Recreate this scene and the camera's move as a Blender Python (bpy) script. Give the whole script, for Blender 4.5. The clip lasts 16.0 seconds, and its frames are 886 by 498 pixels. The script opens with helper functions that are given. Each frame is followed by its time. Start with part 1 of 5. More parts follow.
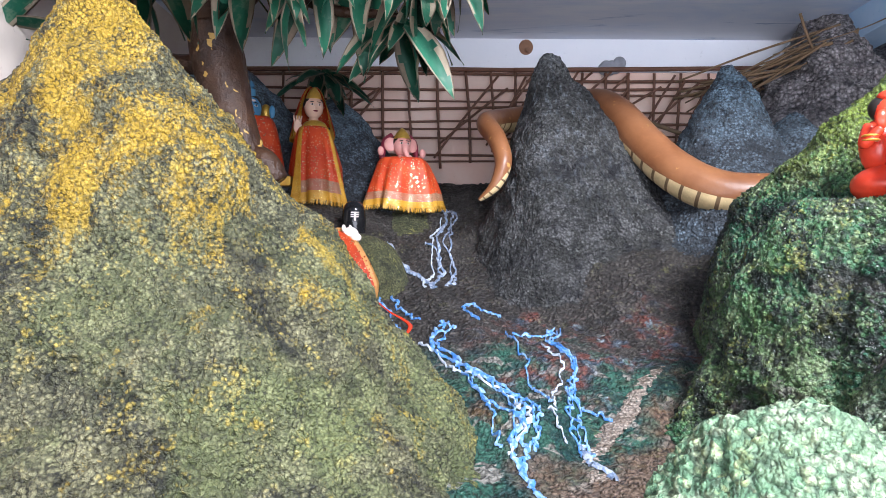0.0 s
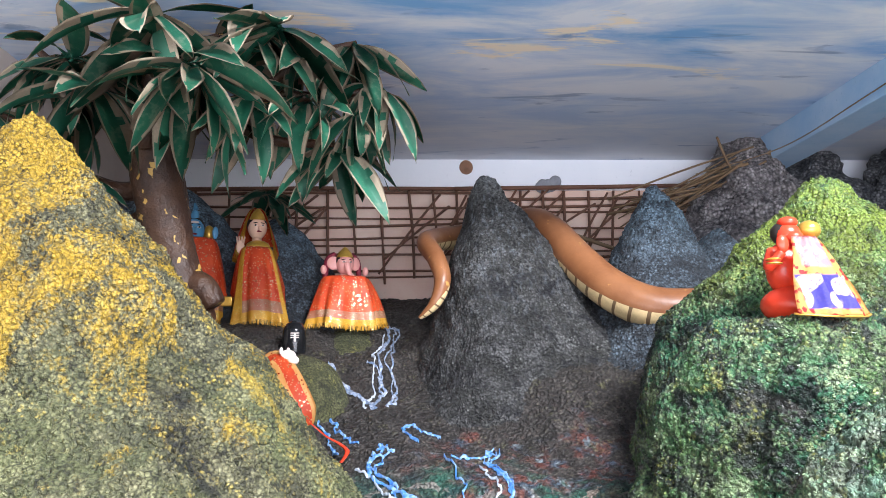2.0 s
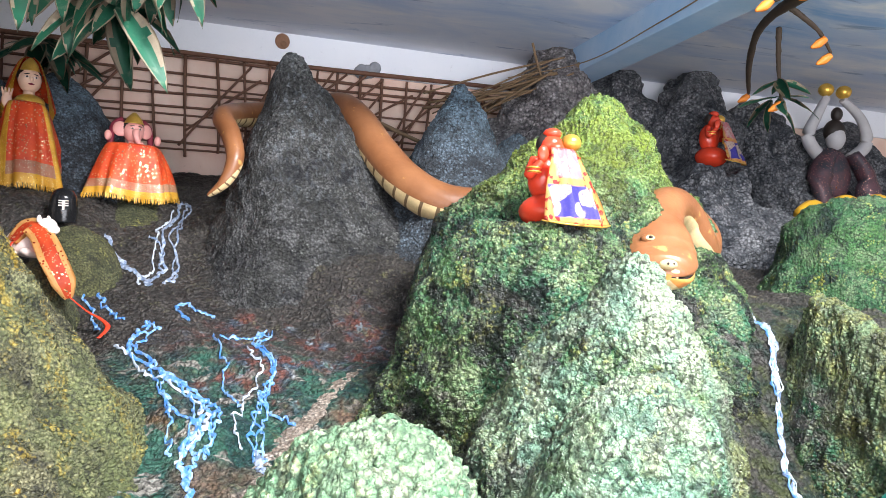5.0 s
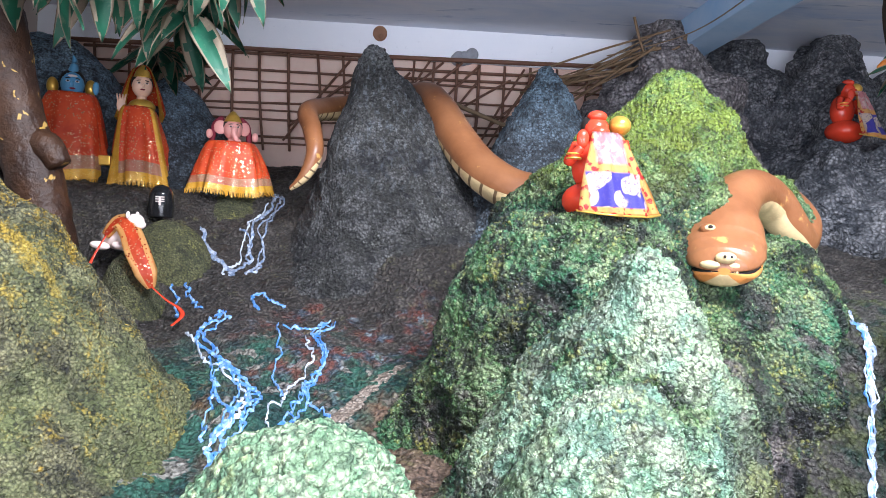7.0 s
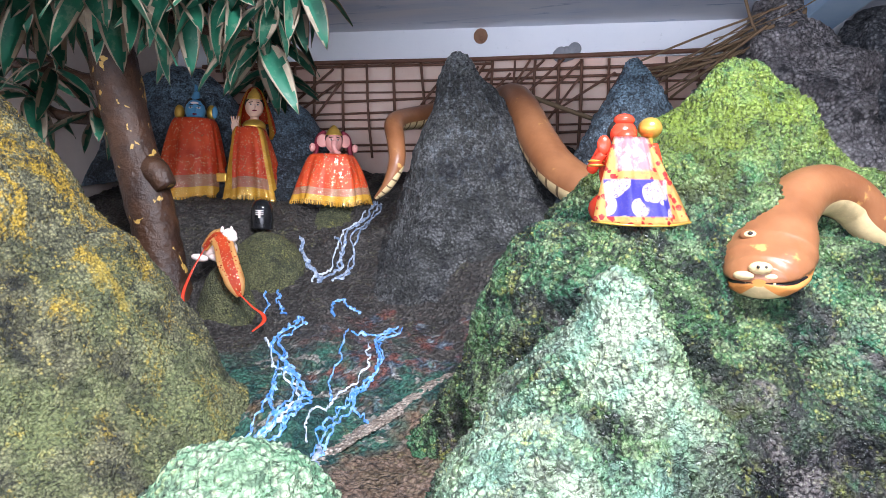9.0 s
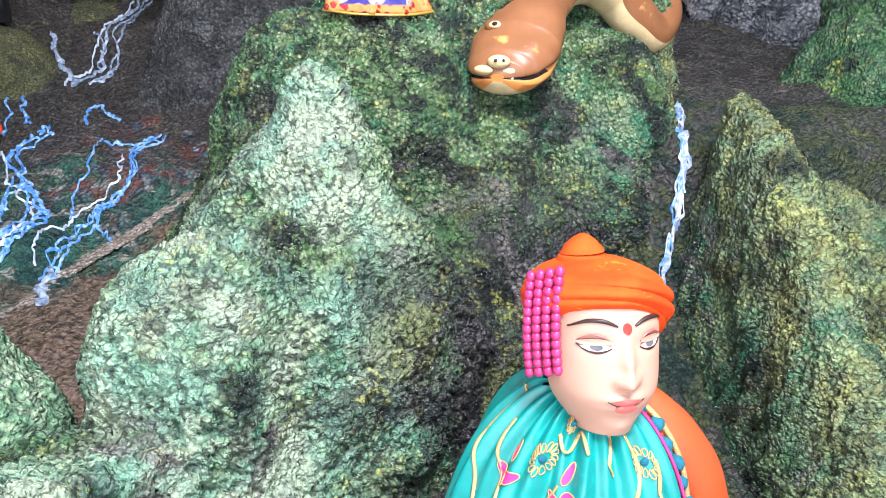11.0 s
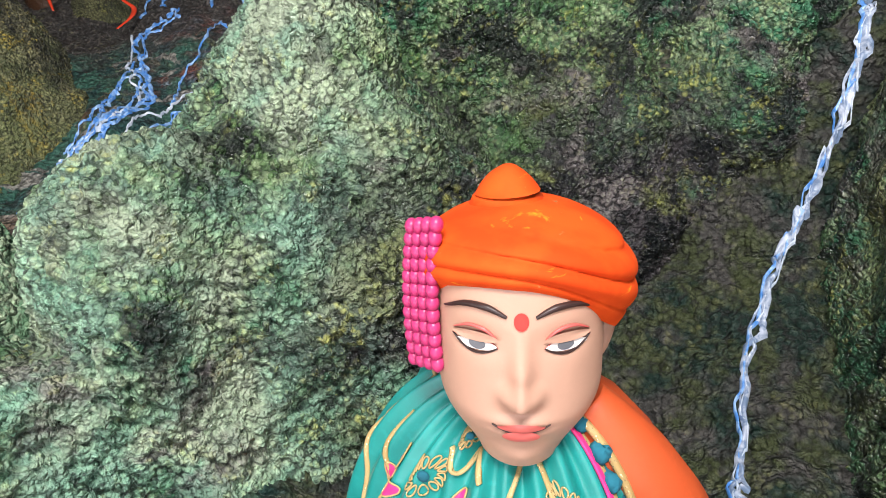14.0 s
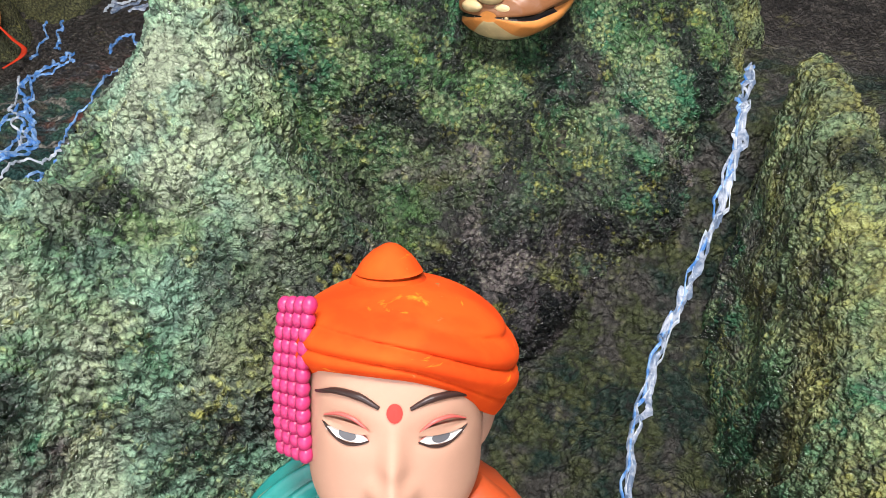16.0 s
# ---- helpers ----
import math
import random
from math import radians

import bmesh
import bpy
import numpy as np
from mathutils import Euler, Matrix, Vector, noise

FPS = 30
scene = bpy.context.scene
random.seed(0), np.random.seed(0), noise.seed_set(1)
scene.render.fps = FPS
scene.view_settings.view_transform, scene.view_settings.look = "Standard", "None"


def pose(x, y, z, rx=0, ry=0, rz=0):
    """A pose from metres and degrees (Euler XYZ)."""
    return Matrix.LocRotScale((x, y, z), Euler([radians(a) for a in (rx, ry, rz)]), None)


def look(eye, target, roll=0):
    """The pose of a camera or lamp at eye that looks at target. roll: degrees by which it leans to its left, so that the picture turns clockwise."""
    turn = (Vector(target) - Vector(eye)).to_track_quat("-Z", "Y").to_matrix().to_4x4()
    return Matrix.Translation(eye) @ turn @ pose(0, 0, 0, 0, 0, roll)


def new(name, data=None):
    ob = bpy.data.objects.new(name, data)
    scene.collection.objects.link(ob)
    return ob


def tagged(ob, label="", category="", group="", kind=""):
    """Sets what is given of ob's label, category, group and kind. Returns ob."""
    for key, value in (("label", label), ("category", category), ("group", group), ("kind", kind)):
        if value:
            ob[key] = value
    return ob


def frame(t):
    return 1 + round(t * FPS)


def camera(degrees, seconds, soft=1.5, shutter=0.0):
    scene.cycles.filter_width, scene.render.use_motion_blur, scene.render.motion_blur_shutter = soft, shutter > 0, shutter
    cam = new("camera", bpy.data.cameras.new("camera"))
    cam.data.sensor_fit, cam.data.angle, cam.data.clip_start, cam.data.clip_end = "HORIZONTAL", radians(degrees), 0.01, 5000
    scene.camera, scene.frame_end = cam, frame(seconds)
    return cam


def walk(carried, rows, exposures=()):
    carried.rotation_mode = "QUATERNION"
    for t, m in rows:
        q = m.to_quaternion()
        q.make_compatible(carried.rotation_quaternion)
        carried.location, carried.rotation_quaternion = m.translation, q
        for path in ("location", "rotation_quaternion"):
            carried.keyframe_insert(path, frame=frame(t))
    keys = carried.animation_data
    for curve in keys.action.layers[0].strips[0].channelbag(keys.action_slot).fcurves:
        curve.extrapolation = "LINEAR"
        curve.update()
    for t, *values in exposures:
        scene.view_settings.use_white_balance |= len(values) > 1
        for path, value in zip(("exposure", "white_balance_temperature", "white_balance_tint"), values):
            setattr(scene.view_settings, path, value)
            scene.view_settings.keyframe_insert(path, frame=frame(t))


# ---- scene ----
cam = camera(64.3, 16.0, 0.55)
PATH = [
    (0, (0.013, -0.009, 1.466), (-0.001, 1.991, 1.492), 0.5),
    (0.5, (0.039, -0.024, 1.478), (0.037, 1.975, 1.511), 0.5),
    (1, (0.075, -0.039, 1.505), (0.143, 1.954, 1.655), 0.4),
    (1.5, (0.086, -0.055, 1.518), (0.173, 1.921, 1.817), 0.6),
    (2, (0.102, -0.073, 1.53), (0.211, 1.897, 1.854), -0.8),
    (2.5, (0.121, -0.072, 1.522), (0.311, 1.903, 1.772), -0.8),
    (3, (0.147, -0.07, 1.512), (0.447, 1.901, 1.677), 0.4),
    (3.5, (0.169, -0.071, 1.512), (0.574, 1.883, 1.652), 1.2),
    (4, (0.207, -0.089, 1.526), (0.702, 1.845, 1.653), 1.8),
    (4.5, (0.252, -0.108, 1.532), (0.799, 1.814, 1.61), 2.7),
    (4.7, (0.291, -0.109, 1.537), (0.851, 1.811, 1.581), 2.8),
    (6.8, (0.739, -0.127, 1.584), (0.994, 1.856, 1.529), 2.3),
    (7, (0.784, -0.104, 1.591), (0.92, 1.891, 1.541), 2.5),
    (7.5, (0.879, -0.057, 1.615), (0.812, 1.942, 1.568), 2.4),
    (8, (1.01, -0.043, 1.65), (0.764, 1.941, 1.628), 1.2),
    (8.5, (1.16, -0.066, 1.676), (0.815, 1.903, 1.608), 0.9),
    (9, (1.291, -0.101, 1.681), (0.946, 1.867, 1.593), 0.8),
    (9.5, (1.377, -0.067, 1.672), (1.181, 1.917, 1.518), 0.8),
    (10, (1.461, 0.014, 1.651), (1.489, 1.998, 1.405), 2.0),
    (10.2, (1.488, 0.029, 1.646), (1.593, 2.001, 1.334), 1.8),
    (12.3, (1.947, 0.186, 1.713), (1.819, 1.955, 0.79), 0.8),
    (12.5, (1.977, 0.22, 1.715), (1.808, 1.986, 0.791), 3.1),
    (13, (2.021, 0.309, 1.705), (1.632, 1.969, 0.659), 1.2),
    (13.5, (2.026, 0.365, 1.663), (1.54, 2.009, 0.633), -2.6),
    (14, (2.017, 0.422, 1.607), (1.5, 2.124, 0.693), -2.8),
    (14.5, (2.002, 0.464, 1.549), (1.503, 2.224, 0.742), 1.3),
    (15, (1.994, 0.476, 1.537), (1.499, 2.146, 0.553), 1.5),
    (15.5, (2.011, 0.471, 1.563), (1.611, 2.172, 0.589), 1.6),
    (16, (2.034, 0.46, 1.613), (1.76, 2.291, 0.856), 2.9),
]
walk(cam, [(t, look(eye, target, roll)) for t, eye, target, roll in PATH], [(0, 0.3, 5800, 14), (4.7, 0.5, 6200, 11), (6.8, 0.25, 5800, 14), (10.2, 0.25, 5700, 14), (12.3, -0.68, 6100, 12), (16, -0.68, 6500, 12)])

# ---- world and light ----
world = bpy.data.worlds.new("world")
scene.world = world
world.use_nodes = True
wn = world.node_tree
sky = wn.nodes.new("ShaderNodeTexSky")
sky.sky_type, sky.sun_disc = 'NISHITA', False
sky.sun_elevation, sky.sun_rotation = radians(42), radians(160)
wn.links.new(sky.outputs[0], wn.nodes["Background"].inputs[0])
wn.nodes["Background"].inputs[1].default_value = 0.07


def area(name, eye, target, w, h, watts, colour):
    lamp = bpy.data.lights.new(name, 'AREA')
    lamp.shape, lamp.size, lamp.size_y, lamp.energy, lamp.color = 'RECTANGLE', w, h, watts, colour
    ob = new(name, lamp)
    ob.matrix_world = look(eye, target)
    return ob


# the sky's light through the open front of the shrine
area("roof_daylight", (2.3, -0.5, 4.6), (1.4, 1.9, 1.0), 1.7, 0.8, 590, (1.0, 0.98, 0.95))
area("front_daylight", (0.9, -2.4, 1.6), (0.9, 3.6, 3.9), 6.5, 2.0, 340, (0.98, 0.97, 1.0))


# ---- materials ----
class Mat:
    """A small builder for node materials."""

    def __init__(self, name, rough=0.7, metal=0.0, spec=0.4):
        self.m = bpy.data.materials.new(name)
        self.m.use_nodes = True
        self.t = self.m.node_tree
        self.b = self.t.nodes["Principled BSDF"]
        self.b.inputs["Roughness"].default_value = rough
        self.b.inputs["Metallic"].default_value = metal
        self.b.inputs["Specular IOR Level"].default_value = spec
        self.co = self.t.nodes.new("ShaderNodeTexCoord").outputs["Object"]

    def link(self, a, b):
        self.t.links.new(a, b)

    def scaled(self, scale):
        n = self.t.nodes.new("ShaderNodeMapping")
        self.link(self.co, n.inputs[0])
        n.inputs["Scale"].default_value = scale
        return n.outputs[0]

    def noise(self, scale, detail=4.0, rough=0.6, distort=0.0, co=None):
        n = self.t.nodes.new("ShaderNodeTexNoise")
        self.link(co or self.co, n.inputs["Vector"])
        n.inputs["Scale"].default_value, n.inputs["Detail"].default_value = scale, detail
        n.inputs["Roughness"].default_value, n.inputs["Distortion"].default_value = rough, distort
        return n.outputs[0]

    def cells(self, scale, feature='F1', co=None):
        n = self.t.nodes.new("ShaderNodeTexVoronoi")
        n.feature = feature
        self.link(co or self.co, n.inputs["Vector"])
        n.inputs["Scale"].default_value = scale
        return n.outputs["Distance"]

    def step(self, value, lo, hi, a=0.0, b=1.0):
        n = self.t.nodes.new("ShaderNodeMapRange")
        self.link(value, n.inputs[0])
        for i, v in zip((1, 2, 3, 4), (lo, hi, a, b)):
            n.inputs[i].default_value = v
        return n.outputs[0]

    def calc(self, op, a, b):
        n = self.t.nodes.new("ShaderNodeMath")
        n.operation = op
        for i, v in enumerate((a, b)):
            if isinstance(v, (int, float)):
                n.inputs[i].default_value = v
            else:
                self.link(v, n.inputs[i])
        return n.outputs[0]

    def axis(self, i):
        n = self.t.nodes.new("ShaderNodeSeparateXYZ")
        self.link(self.co, n.inputs[0])
        return n.outputs[i]

    def mix(self, fac, a, b):
        n = self.t.nodes.new("ShaderNodeMix")
        n.data_type = 'RGBA'
        if isinstance(fac, (int, float)):
            n.inputs[0].default_value = fac
        else:
            self.link(fac, n.inputs[0])
        for i, v in ((6, a), (7, b)):
            if isinstance(v, tuple):
                n.inputs[i].default_value = (*v, 1)
            else:
                self.link(v, n.inputs[i])
        return n.outputs[2]

    def times(self, col, f):
        n = self.t.nodes.new("ShaderNodeVectorMath")
        n.operation = 'SCALE'
        self.link(col, n.inputs[0])
        n.inputs["Scale"].default_value = f
        return n.outputs[0]

    def colour(self, c):
        if isinstance(c, tuple):
            self.b.inputs["Base Color"].default_value = (*c, 1)
        else:
            self.link(c, self.b.inputs["Base Color"])
        return self

    def bump(self, height, strength=0.4, dist=0.004):
        n = self.t.nodes.new("ShaderNodeBump")
        n.inputs["Strength"].default_value, n.inputs["Distance"].default_value = strength, dist
        self.link(height, n.inputs["Height"])
        self.link(n.outputs[0], self.b.inputs["Normal"])
        return self


def plain(name, c, rough=0.6, metal=0.0, var=0.25, scale=14.0, bump=0.15):
    """Paint or cloth of one colour, with blotches, fine grain and a little relief."""
    k = Mat(name, rough, metal)
    dark = tuple(v * (1 - var) for v in c)
    lite = tuple(min(1, v * (1 + 0.6 * var)) for v in c)
    col = k.mix(k.step(k.noise(scale), 0.35, 0.65), dark, c)
    col = k.mix(k.step(k.noise(scale * 9, 3), 0.55, 0.75, 0, 0.6), col, lite)
    k.colour(col)
    k.bump(k.noise(scale * 12, 5), bump, 0.002)
    return k.m


def cement(name, base, second, third, spot, dark, zone=None, gloss=0.42, spots=0.6, murk=0.60, grain=80.0, lift=1.0):
    """Plaster thrown on in small rounded grains, under sponged coats of paint, lighter on the grain tips."""
    k = Mat(name, gloss, 0, 0.45)
    warp = k.t.nodes.new("ShaderNodeVectorMath")
    warp.operation = 'MULTIPLY_ADD'
    jig = k.t.nodes.new("ShaderNodeTexNoise")
    jig.inputs["Scale"].default_value, jig.inputs["Detail"].default_value = grain * 0.45, 3
    k.link(k.co, jig.inputs["Vector"])
    k.link(jig.outputs["Color"], warp.inputs[0])
    warp.inputs[1].default_value = (0.007, 0.007, 0.007)
    k.link(k.co, warp.inputs[2])
    cell = k.t.nodes.new("ShaderNodeTexVoronoi")
    cell.inputs["Scale"].default_value = grain
    k.link(warp.outputs[0], cell.inputs["Vector"])
    tone = k.t.nodes.new("ShaderNodeSeparateColor")
    k.link(cell.outputs["Color"], tone.inputs[0])
    pick, pick2 = tone.outputs[0], tone.outputs[1]
    top = k.step(k.calc('MULTIPLY', cell.outputs["Distance"], cell.outputs["Distance"]), 0.55, 0.0)
    pip = k.cells(grain * 2.1, 'F1', warp.outputs[0])
    small = k.step(k.calc('MULTIPLY', pip, pip), 0.55, 0.0)
    big = k.noise(2.6, 5, 0.6, 0.6)
    mid = k.noise(9, 5, 0.65)
    fine = k.noise(48, 4, 0.7)
    patch = k.noise(5.3, 6, 0.7, 0.9)
    col = k.mix(k.step(big, 0.42, 0.58), base, second)
    col = k.mix(k.step(k.calc('ADD', mid, k.calc('MULTIPLY', pick, 0.22)), 0.58, 0.72, 0, 0.8), col, third)
    col = k.mix(k.step(k.calc('ADD', patch, k.calc('MULTIPLY', pick2, 0.08)), murk + 0.02, murk + 0.10, 0, 0.92), col, dark)
    if zone:
        col = zone(k, col, mid, fine)
    # single grains and tips picked out in the spot colour
    where = k.step(k.noise(4.2, 4), 0.42, 0.6, 0, spots)
    dab = k.calc('ADD', k.noise(11, 5, 0.7), k.calc('ADD', k.calc('MULTIPLY', pick, 0.16), k.calc('MULTIPLY', top, 0.10)))
    col = k.mix(k.calc('MULTIPLY', k.step(dab, 0.70, 0.86), where), col, spot)
    tips = k.calc('MULTIPLY', k.step(k.calc('ADD', top, k.calc('MULTIPLY', mid, 0.6)), 0.95, 1.30), k.step(patch, murk + 0.05, murk - 0.08, 0.08, 0.62 * lift))
    col = k.mix(tips, col, k.mix(0.4, k.times(col, 2.6), third))
    # darker in the gaps between grains, more in some patches than others
    under = k.calc('MULTIPLY', k.step(top, 0.45, 0.0), k.step(k.noise(13, 4), 0.35, 0.6, 0.25, 0.9))
    col = k.mix(under, col, k.mix(0.5, k.times(col, 0.2), dark))
    k.colour(col)
    k.link(k.step(k.calc('ADD', k.noise(30, 4), k.calc('MULTIPLY', pick2, 0.2)), 0.35, 0.85, gloss - 0.14, gloss + 0.22), k.b.inputs["Roughness"])
    h = k.calc('ADD', k.calc('MULTIPLY', top, k.step(pick, 0, 1, 0.5, 1.0)), k.calc('MULTIPLY', small, 0.38))
    k.bump(k.calc('ADD', h, k.calc('MULTIPLY', k.noise(260, 4, 0.7), 0.35)), 1.0, 0.013 * 80 / grain)
    return k.m


def zone_left(k, col, mid, fine):
    m = k.calc('ADD', k.step(k.axis(2), 1.1, 2.35, -0.06, 0.17), k.calc('ADD', k.noise(3.4, 5, 0.65, 0.8, k.scaled((1.6, 1.6, 0.55))), k.calc('MULTIPLY', k.noise(62, 4, 0.7), 0.55)))
    col = k.mix(k.step(m, 0.82, 0.94, 0, 0.9), col, (0.42, 0.27, 0.02))
    g = k.calc('MULTIPLY', k.step(k.axis(2), 1.75, 1.05), k.step(k.noise(3.0, 5), 0.42, 0.6))
    return k.mix(k.calc('MULTIPLY', g, 0.7), col, (0.17, 0.20, 0.075))


def zone_green(k, col, mid, fine):
    yel = k.calc('MULTIPLY', k.step(k.axis(2), 1.70, 2.05), k.step(mid, 0.3, 0.55))
    col = k.mix(k.calc('MULTIPLY', yel, 0.85), col, (0.20, 0.27, 0.035))
    # pale coat at the front, with the strong daylight there put into its colour
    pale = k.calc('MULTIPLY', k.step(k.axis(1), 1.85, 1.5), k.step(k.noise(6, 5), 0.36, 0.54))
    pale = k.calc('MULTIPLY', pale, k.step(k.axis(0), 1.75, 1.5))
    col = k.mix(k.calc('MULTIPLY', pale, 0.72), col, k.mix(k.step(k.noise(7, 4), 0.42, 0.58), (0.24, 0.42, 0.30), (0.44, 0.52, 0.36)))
    # purple-grey and black coats low on the flank
    low = k.calc('MULTIPLY', k.calc('MULTIPLY', k.step(k.axis(2), 1.28, 1.02), k.step(k.axis(1), 1.22, 1.42)), k.calc('MULTIPLY', k.step(k.axis(0), 1.35, 1.6), k.step(k.axis(0), 2.44, 2.38)))
    grey = k.mix(k.step(k.noise(9, 5), 0.46, 0.56), (0.065, 0.057, 0.060), (0.006, 0.007, 0.008))
    grey = k.mix(k.step(k.noise(6, 5, 0.6, 0.5), 0.56, 0.64), grey, (0.12, 0.13, 0.05))
    col = k.mix(k.calc('MULTIPLY', low, k.step(k.noise(4.5, 4), 0.34, 0.5)), col, grey)
    bare = k.calc('MULTIPLY', k.step(k.noise(4.0, 5, 0.6, 0.6, k.scaled((1, 1, 1.6))), 0.58, 0.66), k.step(k.axis(2), 1.5, 1.2))
    col = k.mix(k.calc('MULTIPLY', bare, 0.75), col, (0.17, 0.145, 0.14))
    ridge = k.calc('MULTIPLY', k.step(k.axis(0), 2.46, 2.52), k.step(k.noise(5.5, 5), 0.36, 0.52))
    return k.mix(k.calc('MULTIPLY', ridge, 0.7), col, k.mix(k.step(mid, 0.45, 0.6), (0.19, 0.24, 0.13), (0.30, 0.30, 0.10)))


def zone_peak(k, col, mid, fine):
    s = k.noise(16, 5, 0.6, 0, k.scaled((2.2, 2.2, 0.35)))
    up = k.step(k.axis(2), 1.6, 2.7)
    w = k.calc('MULTIPLY', k.step(s, 0.52, 0.66), up)
    col = k.mix(k.calc('MULTIPLY', w, 0.75), col, (0.24, 0.27, 0.30))
    top = k.calc('MULTIPLY', k.step(k.axis(2), 2.45, 2.68), k.step(fine, 0.42, 0.6))
    return k.mix(k.calc('MULTIPLY', top, 0.8), col, (0.36, 0.37, 0.36))


def zone_blue(k, col, mid, fine):
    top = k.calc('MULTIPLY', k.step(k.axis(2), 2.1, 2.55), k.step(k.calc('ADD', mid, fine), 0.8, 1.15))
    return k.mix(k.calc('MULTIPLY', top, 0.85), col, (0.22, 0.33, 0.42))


def zone_ground(k, col, mid, fine):
    y, x = k.axis(1), k.axis(0)
    wob = k.calc('ADD', y, k.calc('MULTIPLY', k.step(k.noise(3.2, 5), 0.3, 0.7, -1, 1), 0.3))
    teal = k.mix(k.step(k.noise(7, 5, 0.6, 0.8), 0.46, 0.54), (0.012, 0.05, 0.045), (0.03, 0.10, 0.07))
    teal = k.mix(k.step(k.noise(6.4, 4, 0.55, 0.5, k.scaled((1, 1.7, 1))), 0.58, 0.61), teal, (0.24, 0.23, 0.20))
    teal = k.mix(k.step(x, 1.35, 1.5), teal, k.mix(k.step(k.noise(12, 5), 0.45, 0.58), k.mix(k.step(k.noise(5, 4), 0.45, 0.55), (0.008, 0.024, 0.017), (0.055, 0.052, 0.047)), (0.045, 0.055, 0.022)))
    teal = k.mix(k.calc('MULTIPLY', k.step(k.noise(4.4, 5, 0.6, 0.5), 0.60, 0.68), k.step(x, 1.5, 1.3)), teal, (0.10, 0.06, 0.03))
    col = k.mix(k.step(wob, 2.95, 2.62), col, teal)
    red = k.calc('MULTIPLY', k.calc('MULTIPLY', k.step(wob, 2.5, 2.75), k.step(wob, 3.35, 3.1)), k.step(k.noise(8, 5), 0.46, 0.56))
    red = k.calc('MULTIPLY', red, k.step(x, 0.05, 0.25))
    red = k.calc('MULTIPLY', red, k.step(x, 1.3, 1.1))
    pal = k.mix(k.step(k.noise(13, 4), 0.45, 0.58), (0.13, 0.04, 0.03), (0.05, 0.07, 0.10))
    pal = k.mix(k.step(k.noise(17, 4), 0.58, 0.64), pal, (0.20, 0.24, 0.27))
    col = k.mix(k.calc('MULTIPLY', red, 0.9), col, pal)
    mud = k.calc('MULTIPLY', k.step(k.calc('SUBTRACT', wob, k.calc('MULTIPLY', x, 0.75)), 1.95, 1.72), k.step(x, 1.4, 1.2))
    return k.mix(k.calc('MULTIPLY', mud, 0.9), col, k.mix(k.step(mid, 0.4, 0.6), (0.12, 0.075, 0.045), (0.17, 0.11, 0.08)))


LEFT = cement("sponged_olive_plaster", (0.062, 0.062, 0.036), (0.09, 0.086, 0.045), (0.21, 0.20, 0.11), (0.46, 0.34, 0.05), (0.012, 0.013, 0.011), zone_left, 0.5, 0.75, 0.545, 88)
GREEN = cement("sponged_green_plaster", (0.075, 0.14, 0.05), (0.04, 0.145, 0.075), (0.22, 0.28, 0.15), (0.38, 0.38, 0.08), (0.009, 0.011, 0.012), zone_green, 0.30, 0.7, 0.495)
DEEP = cement("dark_green_plaster", (0.03, 0.10, 0.04), (0.05, 0.13, 0.04), (0.13, 0.19, 0.10), (0.40, 0.40, 0.06), (0.008, 0.02, 0.018), None, 0.42, 0.8, 0.56)
MINT = cement("pale_green_plaster", (0.13, 0.26, 0.14), (0.22, 0.33, 0.19), (0.36, 0.43, 0.28), (0.48, 0.48, 0.14), (0.06, 0.12, 0.07), None, 0.55, 0.6, 0.62, 62)
PEAK = cement("charcoal_plaster", (0.026, 0.026, 0.024), (0.038, 0.038, 0.035), (0.10, 0.10, 0.10), (0.26, 0.27, 0.25), (0.012, 0.012, 0.015), zone_peak, 0.5, 0.5, 0.57, 70, 1.2)
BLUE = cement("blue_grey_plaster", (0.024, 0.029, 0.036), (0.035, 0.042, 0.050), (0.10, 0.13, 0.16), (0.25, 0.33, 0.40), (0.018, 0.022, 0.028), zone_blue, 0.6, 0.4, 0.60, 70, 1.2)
ROCK = cement("purple_grey_plaster", (0.15, 0.135, 0.14), (0.21, 0.19, 0.19), (0.34, 0.32, 0.32), (0.50, 0.47, 0.47), (0.04, 0.038, 0.042), None, 0.65, 0.8, 0.58, 45)
NIGHT = cement("slate_plaster", (0.06, 0.065, 0.075), (0.10, 0.105, 0.115), (0.22, 0.22, 0.23), (0.42, 0.43, 0.44), (0.014, 0.018, 0.026), None, 0.6, 0.5, 0.56, 50)
SOIL = cement("dark_ground_plaster", (0.030, 0.026, 0.024), (0.040, 0.035, 0.031), (0.07, 0.062, 0.055), (0.17, 0.17, 0.06), (0.022, 0.02, 0.018), zone_ground, 0.45, 0.45, 0.60, 58, 1.2)
MOSS = cement("mossy_plaster", (0.05, 0.055, 0.025), (0.08, 0.08, 0.03), (0.11, 0.11, 0.05), (0.30, 0.28, 0.06), (0.022, 0.024, 0.014), None, 0.7, 0.6, 0.6, 95)


# ---- numeric relief ----
def rnd(ix, iy, iz, s):
    h = (ix * 374761393 + iy * 668265263 + iz * 1274126177 + s * 974634777) & 0xffffffff
    h = ((h ^ (h >> 13)) * 1103515245) & 0xffffffff
    h = ((h ^ (h >> 15)) * 2246822519) & 0xffffffff
    return ((h ^ (h >> 16)) & 0xffffff) / float(0x1000000)


